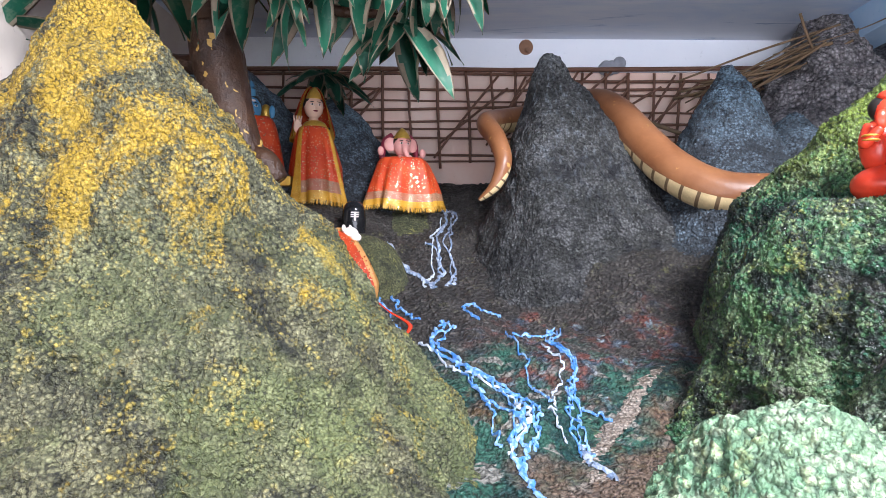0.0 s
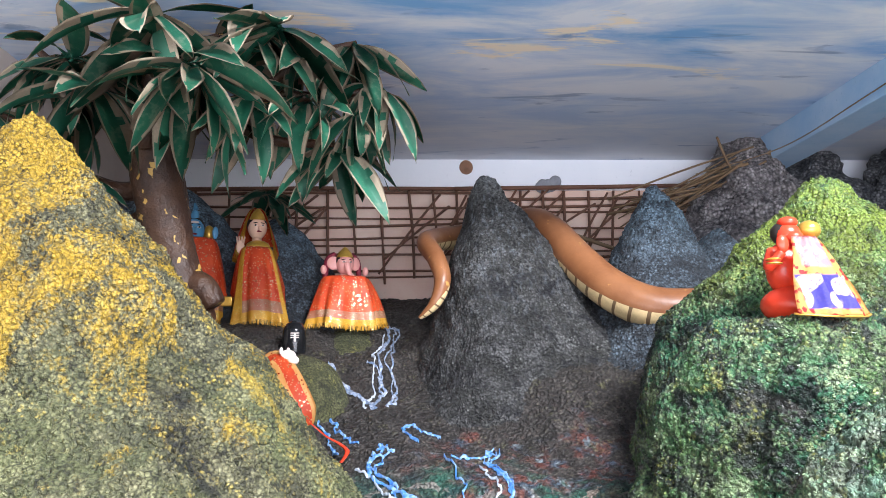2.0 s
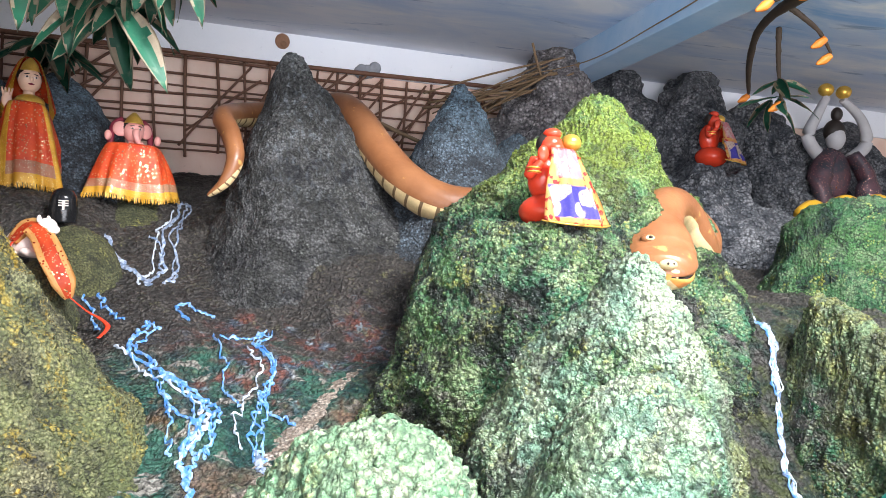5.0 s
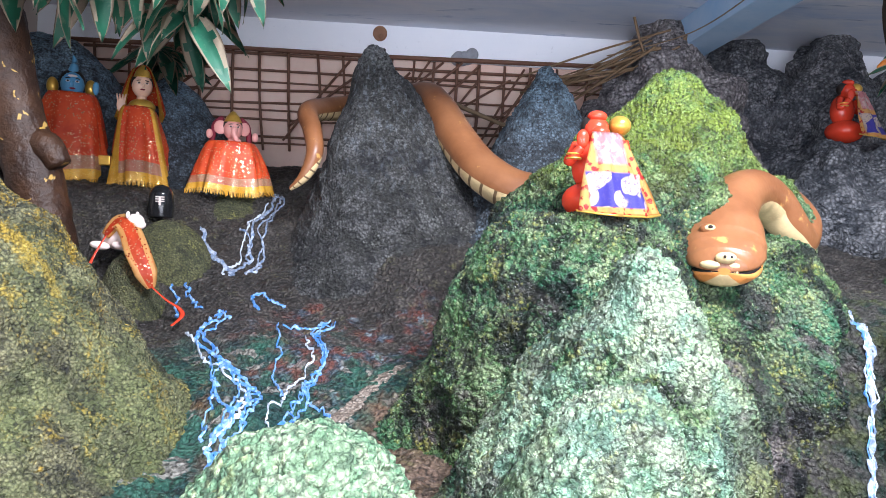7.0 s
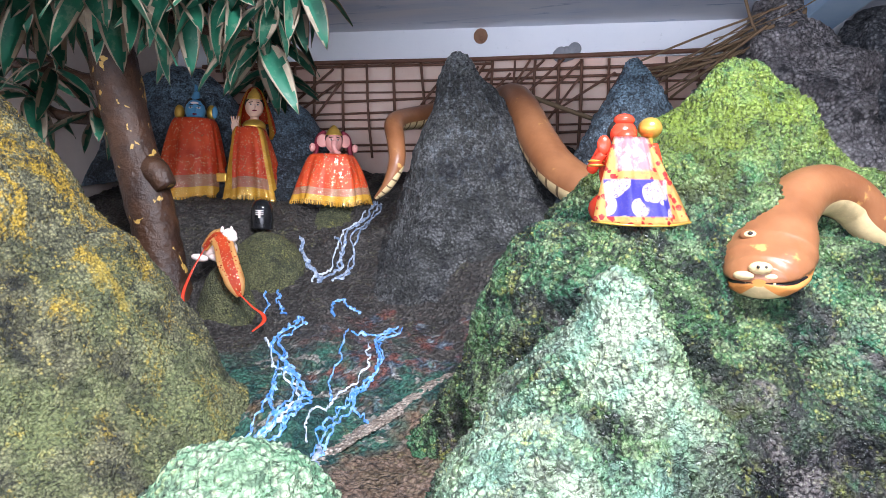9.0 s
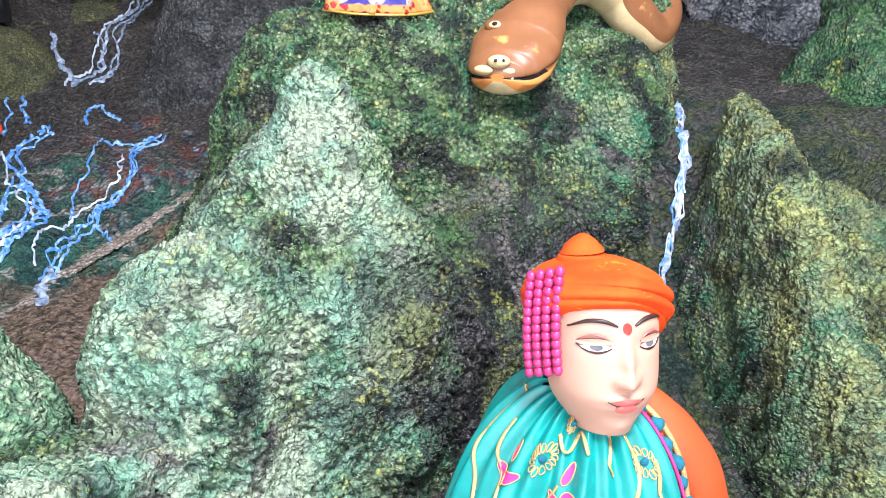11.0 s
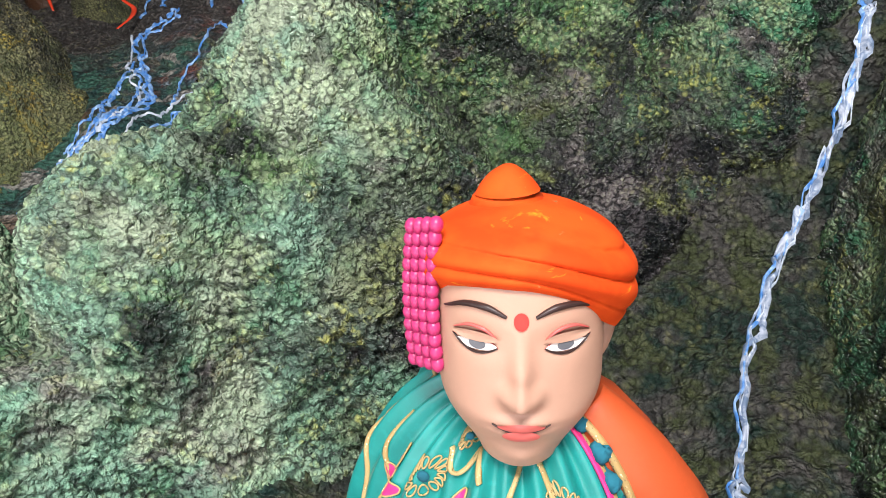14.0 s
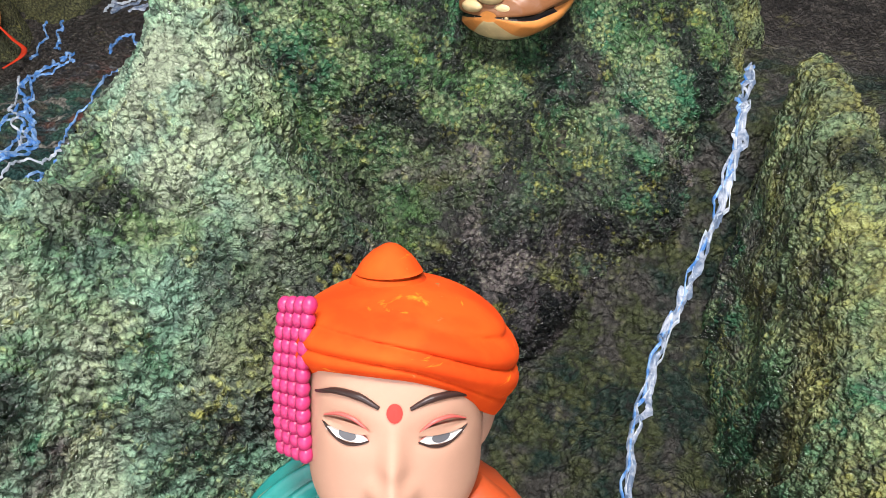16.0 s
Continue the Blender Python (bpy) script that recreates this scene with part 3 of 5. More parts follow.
def stream(parent, pts, width, material, seed, f=ground_z, n=None, drift=0.6):
    """A raised, ragged ribbon of paint that lies on the ground."""
    rng = np.random.RandomState(seed)
    n = n or max(20, int(20 * len(pts)))
    c = spline([(*p, 0) for p in pts], n)[:, :2]
    c += np.cumsum(rng.randn(n, 2) * 0.005, 0) * drift + np.stack([np.interp(np.arange(n), np.linspace(0, n - 1, max(4, n // 4)), rng.randn(max(4, n // 4)) * 0.009) for _ in range(2)], 1)
    t = np.gradient(c, axis=0)
    t /= np.linalg.norm(t, axis=1, keepdims=True) + 1e-9
    q = np.stack([-t[:, 1], t[:, 0]], 1)
    w = width * np.interp(np.arange(n), np.linspace(0, n - 1, max(4, n // 4)), 0.5 + 0.8 * rng.rand(max(4, n // 4))) * (0.85 + 0.3 * rng.rand(n))
    w[0] *= 0.3
    w[-1] *= 0.4
    across = np.linspace(-1, 1, 5)
    X = c[:, None, 0] + q[:, None, 0] * w[:, None] * across
    Y = c[:, None, 1] + q[:, None, 1] * w[:, None] * across
    P = surface(f, X, Y, 0.022, 0.034, 0.07, 3, 0.011)
    P[:, (0, 4), 2] -= 0.008
    bm = bmesh.new()
    v = [[bm.verts.new(p) for p in row] for row in P]
    for i in range(n - 1):
        for j in range(4):
            bm.faces.new((v[i][j], v[i][j + 1], v[i + 1][j + 1], v[i + 1][j])).smooth = True
    bmesh.ops.recalc_face_normals(bm, faces=bm.faces)
    return part("rivulet", bm, material, parent, smooth=True)


brook = tagged(empty("painted_brook"), "thin blue and white painted rivulets running down dark ground", "stream", kind="structure")
for k, (w, m, pts) in enumerate((
        (0.020, PALEWATER, [(-0.02, 4.62), (-0.006, 4.458), (-0.043, 4.144), (-0.017, 3.846), (-0.048, 3.644)]),
        (0.008, PALEWATER, [(-0.017, 3.846), (-0.041, 4.003), (-0.124, 4.143)]),
        (0.026, PALEWATER, [(-0.339, 4.044), (-0.227, 3.897), (-0.088, 3.755), (-0.032, 3.646)]),
        (0.012, PALEWATER, [(-0.227, 3.897), (-0.259, 3.714), (-0.298, 3.62)]),
        (0.011, WATER, [(-0.307, 3.626), (-0.325, 3.515), (-0.195, 3.26)]),
        (0.012, WATER, [(-0.278, 3.638), (-0.169, 3.417), (-0.084, 3.308)]),
        (0.011, WATER, [(-0.018, 3.159), (-0.008, 3.245), (0.051, 3.192)]),
        (0.013, WATER, [(0.156, 3.244), (0.116, 3.47), (0.20, 3.40), (0.26, 3.33)]),
        (0.018, WATER, [(-0.018, 3.159), (-0.079, 3.031), (0.053, 2.819), (0.174, 2.683), (0.256, 2.54), (0.272, 2.386), (0.258, 2.263), (0.214, 2.172)]),
        (0.011, WATER, [(0.053, 2.819), (0.133, 2.548), (0.171, 2.357), (0.201, 2.2)]),
        (0.011, WATER, [(0.09, 2.78), (0.2, 2.6), (0.23, 2.42), (0.253, 2.226)]),
        (0.008, WATER, [(0.1, 2.7), (0.15, 2.5), (0.24, 2.38), (0.27, 2.2)]),
        (0.026, WATER, [(0.214, 2.172), (0.225, 2.08), (0.235, 1.9)]),
        (0.010, WATER, [(0.485, 3.197), (0.426, 3.007), (0.493, 2.816), (0.457, 2.645), (0.434, 2.5), (0.419, 2.349), (0.44, 2.233)]),
        (0.008, WATER, [(0.278, 3.134), (0.342, 2.85), (0.383, 2.614), (0.428, 2.517)]),
        (0.008, WATER, [(0.3, 3.1), (0.4, 3.08), (0.46, 3.15)]),
        (0.007, WATER, [(0.457, 2.645), (0.522, 2.507), (0.56, 2.37)]),
        (0.035, PALEWATER, [(0.46, 2.24), (0.455, 2.15), (0.50, 2.03)]))):
    stream(brook, pts, w * 0.45, m, 40 + k)
    if len(pts) > 4:
        for q, off in enumerate((0.022, -0.026, 0.05)):
            stream(brook, [(p[0] + off, p[1] - 0.01) for p in pts[q % 2:]], w * 0.26, CHALKWATER if q == 1 else m, 140 + k + 30 * q)

fall = tagged(empty("painted_waterfall"), "narrow pale painted waterfall in a dark green cleft", "waterfall", kind="structure")
for k, (dx, w, m) in enumerate(((0, 0.008, PALEWATER), (-0.007, 0.0035, WATER), (0.009, 0.004, PALEWATER), (0.004, 0.002, CHALKWATER))):
    stream(fall, [(2.56 + dx, 2.62), (2.52 + dx, 2.45), (2.491 + dx, 2.34), (2.46 + dx, 2.25), (2.40 + dx, 2.15), (2.357 + dx, 2.068), (2.286 + dx, 1.852), (2.254 + dx, 1.602), (2.232 + dx, 1.45), (2.2 + dx, 1.2)], w, m, 70 + k, ground_z, 200, 0.08)

bm = bmesh.new()
bank = [(0.86, 2.78), (0.77, 2.68), (0.658, 2.49), (0.534, 2.32), (0.47, 2.2), (0.48, 2.05)]
bz = surface(ground_z, [p[0] for p in bank], [p[1] for p in bank], 0, 1, 0.07, 3, 0.004)
tube(bm, [tuple(p) for p in bz], [0.015, 0.036, 0.042, 0.04, 0.035, 0.05], 12, 90, 0, 0.2, None, 0.3, 3)
tagged(solid("sand_bank", bm, SAND, True), "pale sandy plaster lip beside the brown pool", "bank", kind="structure")

# ---- rods on the back wall ----
RUST = plain("rusty_rod", (0.16, 0.075, 0.045), 0.7)
CANE = plain("dry_cane", (0.20, 0.13, 0.07), 0.75)
lattice = tagged(empty("rod_lattice", (0.4, WALL_Y, 2.3)), "tied lattice of thin rusty rods before the wall", "lattice")
rng = random.Random(5)


def add_rod(a, b, r, parent, mat, name="rod"):
    m = bmesh.new()
    mid = tuple((p + q) / 2 + rng.uniform(-0.012, 0.012) for p, q in zip(a, b))
    tube(m, [a, mid, b], [r, r, r * 0.9], 6, 9)
    ob = part(name, m, mat, parent, smooth=True)
    ob.matrix_parent_inverse = Matrix.Translation(-Vector(parent.location))
    return ob


Yr = WALL_Y - 0.05
for i in range(9):
    z = 2.86 - 0.085 * i
    for x0, x1 in ((-1.6, 0.7), (0.6, 2.6)):
        add_rod((x0, Yr + 0.008 * (i % 3), z + rng.uniform(-0.035, 0.035)), (x1, Yr + 0.008 * (i % 2), z + rng.uniform(-0.035, 0.035)), rng.uniform(0.008, 0.013), lattice, RUST)
x = -1.5
while x < 2.6:
    add_rod((x + rng.uniform(-0.02, 0.02), Yr - 0.022, 2.89), (x + rng.uniform(-0.05, 0.05), Yr - 0.022, 2.02 + rng.uniform(0, 0.2)), rng.uniform(0.008, 0.013), lattice, RUST)
    x += rng.uniform(0.15, 0.24)
for i in range(20):
    x = rng.uniform(-1.0, 2.2)
    add_rod((x, Yr - 0.04, 2.9 - rng.uniform(0, 0.15)), (x - rng.uniform(0.25, 0.55), Yr - 0.04, 2.9 - rng.uniform(0.4, 0.7)), 0.010, lattice, RUST)
add_rod((-1.7, Yr - 0.03, 2.90), (0.5, Yr - 0.03, 2.905), 0.018, lattice, RUST, "rail")
add_rod((0.5, Yr - 0.03, 2.905), (2.5, Yr - 0.03, 2.935), 0.018, lattice, RUST, "rail")

sticks = tagged(empty("stick_bundle", (2.3, 4.9, 2.8)), "bundle of dry canes lying against the crag", "sticks")
for i in range(16):
    add_rod((2.62 + rng.uniform(-0.2, 0.12), 4.72 + rng.uniform(-0.1, 0.1), 2.92 + rng.uniform(-0.12, 0.14)), (1.75 + rng.uniform(-0.1, 0.5), 5.2 + rng.uniform(-0.1, 0.1), 2.66 + rng.uniform(-0.12, 0.16)), rng.uniform(0.005, 0.012), sticks, CANE, "stick")
add_rod((2.38, 4.75, 3.14), (2.47, 4.72, 2.85), 0.010, sticks, CANE, "stick")
add_rod((2.75, 4.7, 3.02), (2.1, 4.95, 2.35), 0.018, sticks, CANE, "stick")
pole = tagged(solid("wooden_pole", tube(bmesh.new(), [(0.86, 4.72, 2.58), (1.2, 4.7, 2.44), (1.58, 4.68, 2.30)], [0.013, 0.016, 0.014], 8, 16), CANE, True), "grey wooden pole leaning behind the peak", "pole")
cord = tagged(solid("cord", tube(bmesh.new(), [(2.2, 4.75, 2.86), (2.6, 4.3, 2.92), (2.72, 3.6, 3.0), (2.735, 2.6, 3.06)], [0.004, 0.004], 5, 40), CANE, True), "thin cord strung along the beam", "cord")
bm = bmesh.new()
ball(bm, (0.6, WALL_Y - 0.03, 3.095), (0.055, 0.012, 0.06))
ball(bm, (0.61, WALL_Y - 0.05, 3.07), (0.022, 0.022, 0.022))
tagged(solid("wall_hole", bm, plain("raw_brick_brown", (0.28, 0.15, 0.09), 0.9)), "knocked-out brown patch in the whitewash", "hole", kind="structure")
bm = bmesh.new()
for i in range(7):
    ball(bm, (1.27 + rng.uniform(-0.07, 0.07), WALL_Y - 0.03, 2.95 + rng.uniform(-0.02, 0.03)), (0.05, 0.03, 0.05))
tagged(solid("plaster_patch", bm, plain("raw_grey_plaster", (0.3, 0.31, 0.34), 0.9), True), "dab of rough grey plaster on the band", "patch", kind="structure")

# ---- tree ----
k = Mat("brown_painted_trunk", 0.45)
col = k.mix(k.step(k.noise(7, 5), 0.4, 0.6), (0.026, 0.012, 0.007), (0.055, 0.025, 0.012))
col = k.mix(k.step(k.noise(11, 3, 0.5, 0.4), 0.645, 0.66), col, (0.46, 0.29, 0.07))
k.colour(col).bump(k.noise(26, 5), 0.8, 0.018)
BARK = k.m
k = Mat("green_cloth_leaf", 0.5)
col = k.mix(k.step(k.noise(5, 3), 0.4, 0.6), (0.010, 0.085, 0.05), (0.02, 0.125, 0.068))
col = k.mix(k.step(k.noise(24, 4), 0.56, 0.68, 0, 0.55), col, (0.14, 0.20, 0.13))
k.colour(col).bump(k.noise(240, 2), 0.5, 0.001)
LEAFG = k.m
LEAFB = plain("dusty_leaf_edge", (0.34, 0.28, 0.20), 0.8)

tree = tagged(empty("artificial_tree", (-0.9, 3.37, 1.5)), "artificial tree with brown gold-flecked trunk and cloth leaves", "tree")
TINV = Matrix.Translation((0.9, -3.37, -1.5))


def tree_part(name, bm, mat):
    ob = part(name, bm, mat, tree, smooth=True)
    ob.matrix_parent_inverse = TINV
    return ob


bm = tube(bmesh.new(), [(-0.76, 3.35, 1.12), (-0.84, 3.36, 1.42), (-0.93, 3.37, 1.75), (-1.03, 3.36, 2.1), (-1.09, 3.34, 2.4), (-1.12, 3.3, 2.58)], [0.12, 0.115, 0.125, 0.115, 0.125, 0.12], 18, 48, 0, 1, None, 0.06, 1)
tube(bm, [(-0.95, 3.36, 1.95), (-0.86, 3.33, 1.9), (-0.80, 3.33, 1.82)], [0.07, 0.075, 0.055], 12, 14)
tree_part("trunk", bm, BARK)
for pts, rad in ((((-1.1, 3.33, 2.5), (-1.3, 3.28, 2.7), (-1.5, 3.2, 2.9), (-1.62, 3.15, 3.02)), (0.07, 0.05, 0.03, 0.015)),
                 (((-1.06, 3.33, 2.42), (-1.3, 3.4, 2.4), (-1.55, 3.35, 2.48), (-1.85, 3.3, 2.5)), (0.06, 0.045, 0.035, 0.02)),
                 (((-1.1, 3.36, 2.3), (-1.35, 3.5, 2.22), (-1.6, 3.5, 2.25), (-1.8, 3.5, 2.4)), (0.05, 0.04, 0.03, 0.02)),
                 (((-1.45, 3.36, 2.45), (-1.6, 3.3, 2.6), (-1.78, 3.2, 2.72)), (0.03, 0.022, 0.014)),
                 (((-1.08, 3.3, 2.5), (-0.9, 3.2, 2.68), (-0.6, 3.12, 2.78), (-0.3, 3.15, 2.8), (0.0, 3.15, 2.84)), (0.075, 0.05, 0.032, 0.024, 0.014)),
                 (((-0.8, 3.17, 2.72), (-0.55, 3.25, 2.62), (-0.3, 3.2, 2.58), (-0.18, 3.2, 2.56)), (0.035, 0.026, 0.02, 0.012)),
                 (((-1.12, 3.28, 2.55), (-1.08, 3.1, 2.8), (-0.98, 2.95, 2.95)), (0.07, 0.04, 0.02)),
                 (((-1.05, 3.05, 2.85), (-0.8, 3.0, 3.0), (-0.5, 3.0, 3.08)), (0.03, 0.022, 0.012)),
                 (((-0.6, 3.12, 2.78), (-0.35, 3.05, 2.95), (-0.12, 3.08, 3.04)), (0.025, 0.018, 0.012)),
                 (((-1.0, 4.85, 2.35), (-0.92, 4.82, 2.55), (-0.87, 4.80, 2.70)), (0.03, 0.02, 0.012))):
    tree_part("branch", tube(bmesh.new(), list(pts), list(rad), 10, 24, 0, 1, None, 0.12, 2), BARK)


def leaf_mesh(length, width, droop, fold, seed):
    """One pointed cloth leaf along +x, folded at the midrib, with a pale hem."""
    r = random.Random(seed)
    bm = bmesh.new()
    rows, cols = 10, (-1, -0.78, -0.4, 0, 0.4, 0.78, 1)
    grid = []
    for i in range(rows + 1):
        u = i / rows
        w = width * (math.sin(math.pi * min(1, u ** 0.85)) ** 0.8 * 0.5 + 0.004)
        tw = r.uniform(-0.002, 0.002)
        grid.append([bm.verts.new((length * u * (1 - 0.12 * droop * u), w * c, -droop * length * 0.55 * u * u + fold * abs(w * c) + tw + 0.004 * math.sin(9 * u + c * 2))) for c in cols])
    pale_side = r.choice((0, 5))
    for i in range(rows):
        for j in range(6):
            f = bm.faces.new((grid[i][j], grid[i + 1][j], grid[i + 1][j + 1], grid[i][j + 1]))
            f.smooth = True
            f.material_index = 1 if (j in (0, 5) or (j in (1, 4) and abs(j - pale_side) == 1 and i % 4)) and 0 < i < rows else 0
    bmesh.ops.solidify(bm, geom=list(bm.faces), thickness=0.0016)
    me = bpy.data.meshes.new("leaf")
    bm.to_mesh(me)
    bm.free()
    me.materials.append(LEAFG)
    me.materials.append(LEAFB)
    return me


rng = random.Random(11)
LEAVES = [leaf_mesh(rng.uniform(0.34, 0.47), rng.uniform(0.085, 0.115), rng.uniform(0.2, 0.9), rng.uniform(0.15, 0.45), s) for s in range(8)]


def whorl(c, count, scale, hang, parent=tree, inv=TINV):
    a0 = rng.uniform(0, 360)
    for i in range(count):
        ob = new("leaf", rng.choice(LEAVES))
        ob.parent, ob.matrix_parent_inverse = parent, inv
        up = rng.uniform(-20, 45) + hang
        s = scale * rng.uniform(0.95, 1.4)
        ob.matrix_basis = pose(*(v + rng.uniform(-0.02, 0.02) for v in c), rng.uniform(-35, 35), up, a0 + i * 360 / count + rng.uniform(-18, 18)) @ Matrix.Scale(s, 4)


for c, n, s, h in (((-0.98, 2.95, 2.93), 13, 1.0, 0), ((-0.36, 3.15, 2.79), 11, 0.95, 22), ((-0.03, 3.15, 2.85), 11, 0.85, 25), ((-1.5, 3.15, 2.98), 11, 0.9, 15),
                   ((-1.8, 3.15, 2.72), 8, 0.75, 10), ((-0.58, 3.0, 3.06), 11, 0.95, 5), ((-0.14, 3.08, 3.03), 10, 0.9, 12), ((-0.2, 3.2, 2.56), 9, 0.8, 30),
                   ((-0.62, 3.12, 2.78), 9, 0.95, 30), ((-0.78, 3.1, 3.0), 9, 0.9, 5), ((-1.25, 3.15, 3.02), 10, 0.9, 10), ((-0.12, 3.1, 2.68), 7, 0.75, 35),
                   ((-1.68, 3.3, 2.5), 7, 0.8, -5), ((-1.45, 3.2, 2.78), 7, 0.85, 25), ((-0.86, 4.82, 2.74), 9, 0.8, 8), ((-0.80, 4.86, 2.70), 7, 0.7, 35), ((-0.4, 3.1, 2.98), 8, 0.9, 10), ((-0.82, 3.0, 2.82), 8, 0.95, 15), ((-1.28, 3.0, 2.78), 8, 0.95, 15), ((-0.8, 2.8, 2.80), 12, 1.1, 8), ((-1.4, 3.0, 2.93), 10, 1.1, 5), ((-0.95, 2.75, 3.0), 10, 1.05, 0), ((-0.45, 2.85, 3.0), 9, 1.0, 5), ((-1.5, 3.35, 2.5), 8, 0.8, 5), ((-1.35, 3.5, 2.25), 7, 0.7, 10), ((-1.72, 3.45, 2.35), 8, 0.75, -5)):
    whorl(c, n, s, h)

# ---- twig at the other side ----
TWIG = plain("dark_twig", (0.07, 0.05, 0.035), 0.8)
BUD = plain("orange_bud", (0.80, 0.25, 0.03), 0.5)
twig = tagged(empty("flowering_branch", (3.3, 3.4, 3.0)), "dark bare branch with orange buds and green cloth leaves", "branch")
WINV = Matrix.Translation((-3.3, -3.4, -3.0))
for pts, rad in ((((3.3, 2.4, 2.95), (3.10, 2.75, 2.97), (3.31, 3.42, 3.02), (3.65, 3.95, 2.96), (3.94, 4.3, 2.85)), (0.04, 0.035, 0.026, 0.02, 0.012)),
                 (((3.06, 2.6, 2.93), (2.92, 2.7, 2.92), (2.8, 2.75, 2.86)), (0.025, 0.022, 0.012)),
                 (((3.4, 3.4, 3.0), (3.5, 3.5, 2.8), (3.62, 3.6, 2.62)), (0.018, 0.014, 0.008)),
                 (((3.2, 3.1, 3.0), (3.4, 3.1, 2.9), (3.55, 3.15, 2.8)), (0.018, 0.012, 0.008))):
    ob = part("branch", tube(bmesh.new(), list(pts), list(rad), 8, 26, 0, 1, None, 0.25, 4), TWIG, twig, smooth=True)
    ob.matrix_parent_inverse = WINV
for c in ((2.79, 2.75, 2.86), (3.0, 2.7, 2.93), (3.95, 4.31, 2.84), (3.55, 3.15, 2.79), (3.62, 3.6, 2.61), (3.46, 3.1, 2.86)):
    bm = bmesh.new()
    tube(bm, [c, (c[0] - 0.03, c[1] + 0.02, c[2] - 0.03), (c[0] - 0.07, c[1] + 0.03, c[2] - 0.055)], [0.018, 0.026, 0.006], 8, 10)
    ob = part("bud", bm, BUD, twig, "bright orange bud", True)
    ob.matrix_parent_inverse = WINV
whorl((3.62, 3.65, 2.64), 7, 0.6, 10, twig, WINV)
whorl((3.5, 3.5, 2.72), 4, 0.5, 10, twig, WINV)


# ---- serpent ----
k = Mat("tan_serpent_paint", 0.38)
col = k.mix(k.step(k.noise(4, 5), 0.35, 0.65), (0.17, 0.064, 0.024), (0.25, 0.105, 0.042))
col = k.mix(k.step(k.noise(20, 5, 0.6, 0, k.scaled((1, 1, 2))), 0.6, 0.72, 0, 0.7), col, (0.24, 0.10, 0.04))
col = k.mix(k.step(k.noise(9, 4), 0.64, 0.70, 0, 0.6), col, (0.62, 0.36, 0.10))
k.colour(col).bump(k.noise(34, 4), 0.25, 0.006)
TAN = k.m
BELLY = plain("cream_belly_paint", (0.66, 0.50, 0.26), 0.45)
# dark lines across the belly, one every fifth ring
GROOVE = plain("dark_groove_lines", (0.16, 0.10, 0.05), 0.8)
MOUTH = plain("black_mouth_paint", (0.02, 0.015, 0.014), 0.25)
LIP = plain("orange_lip_paint", (0.62, 0.24, 0.06), 0.35)


def belly_side(k, j, seg):
    a = (j + 0.5) / seg * 360
    low = 262 < a < 345
    return (2 if k % 5 == 0 and 270 < a < 340 else 1) if low else 0


bm = bmesh.new()
tube(bm, [(0.185, 3.90, 1.79), (0.27, 3.86, 1.87), (0.315, 3.88, 2.0), (0.285, 3.97, 2.14), (0.235, 4.15, 2.26), (0.30, 4.42, 2.33), (0.48, 4.6, 2.38), (0.75, 4.6, 2.42), (0.93, 4.42, 2.44), (1.02, 4.2, 2.33),
          (1.13, 3.98, 2.11), (1.26, 3.8, 1.93), (1.45, 3.68, 1.82), (1.75, 3.62, 1.80), (2.1, 3.6, 1.78), (2.5, 3.5, 1.74)],
     [0.010, 0.032, 0.048, 0.054, 0.060, 0.07, 0.08, 0.09, 0.095, 0.10, 0.108, 0.11, 0.11, 0.11, 0.11, 0.11], 22, 240, 0, 1.05, belly_side)
# the raised coil, neck and head in one skin
line = spline([(2.0, 3.10, 1.78), (2.22, 3.08, 1.84), (2.38, 3.03, 1.845), (2.49, 2.96, 1.80), (2.54, 2.86, 1.70), (2.48, 2.77, 1.62), (2.40, 2.71, 1.67), (2.31, 2.68, 1.76), (2.20, 2.62, 1.80),
               (2.09, 2.53, 1.775), (2.01, 2.43, 1.70), (1.965, 2.355, 1.635), (1.93, 2.295, 1.58), (1.905, 2.235, 1.54), (1.88, 2.185, 1.515), (1.866, 2.15, 1.505), (1.860, 2.132, 1.50)], 260)
u = np.linspace(0, 1, 17)
half_w = np.interp(np.linspace(0, 1, 260), u, [0.07, 0.078, 0.08, 0.08, 0.08, 0.08, 0.083, 0.088, 0.094, 0.097, 0.10, 0.128, 0.142, 0.135, 0.112, 0.078, 0.02])
half_h = np.interp(np.linspace(0, 1, 260), u, [0.07, 0.078, 0.08, 0.08, 0.08, 0.08, 0.083, 0.088, 0.09, 0.088, 0.088, 0.094, 0.094, 0.084, 0.070, 0.048, 0.012])
SEG = 72
rings = []
for k in range(260):
    t = Vector(line[min(k + 1, 259)] - line[max(k - 1, 0)]).normalized()
    side = t.cross(Vector((0, 0, 1))).normalized()
    upw = side.cross(t).normalized()
    head = float(ss(np.float64(k), 195.0, 225.0))
    ring = []
    for j in range(SEG):
        th = 2 * math.pi * j / SEG
        c_, s_ = math.cos(th), math.sin(th)
        gape = head * math.exp(-((s_ + 0.34 - 0.20 * c_ * c_) / 0.10) ** 2)
        brow = head * 0.10 * math.exp(-((abs(c_) - 0.62) / 0.2) ** 2 - ((k - 207) / 10.0) ** 2) * (s_ > 0)
        jaw = 1.0 + 0.05 * head * (s_ < -0.4)
        f = (1 - 0.22 * gape + brow) * jaw
        ring.append(bm.verts.new(Vector(line[k]) + side * (half_w[k] * c_ * f) + upw * (half_h[k] * s_ * f)))
    rings.append(ring)
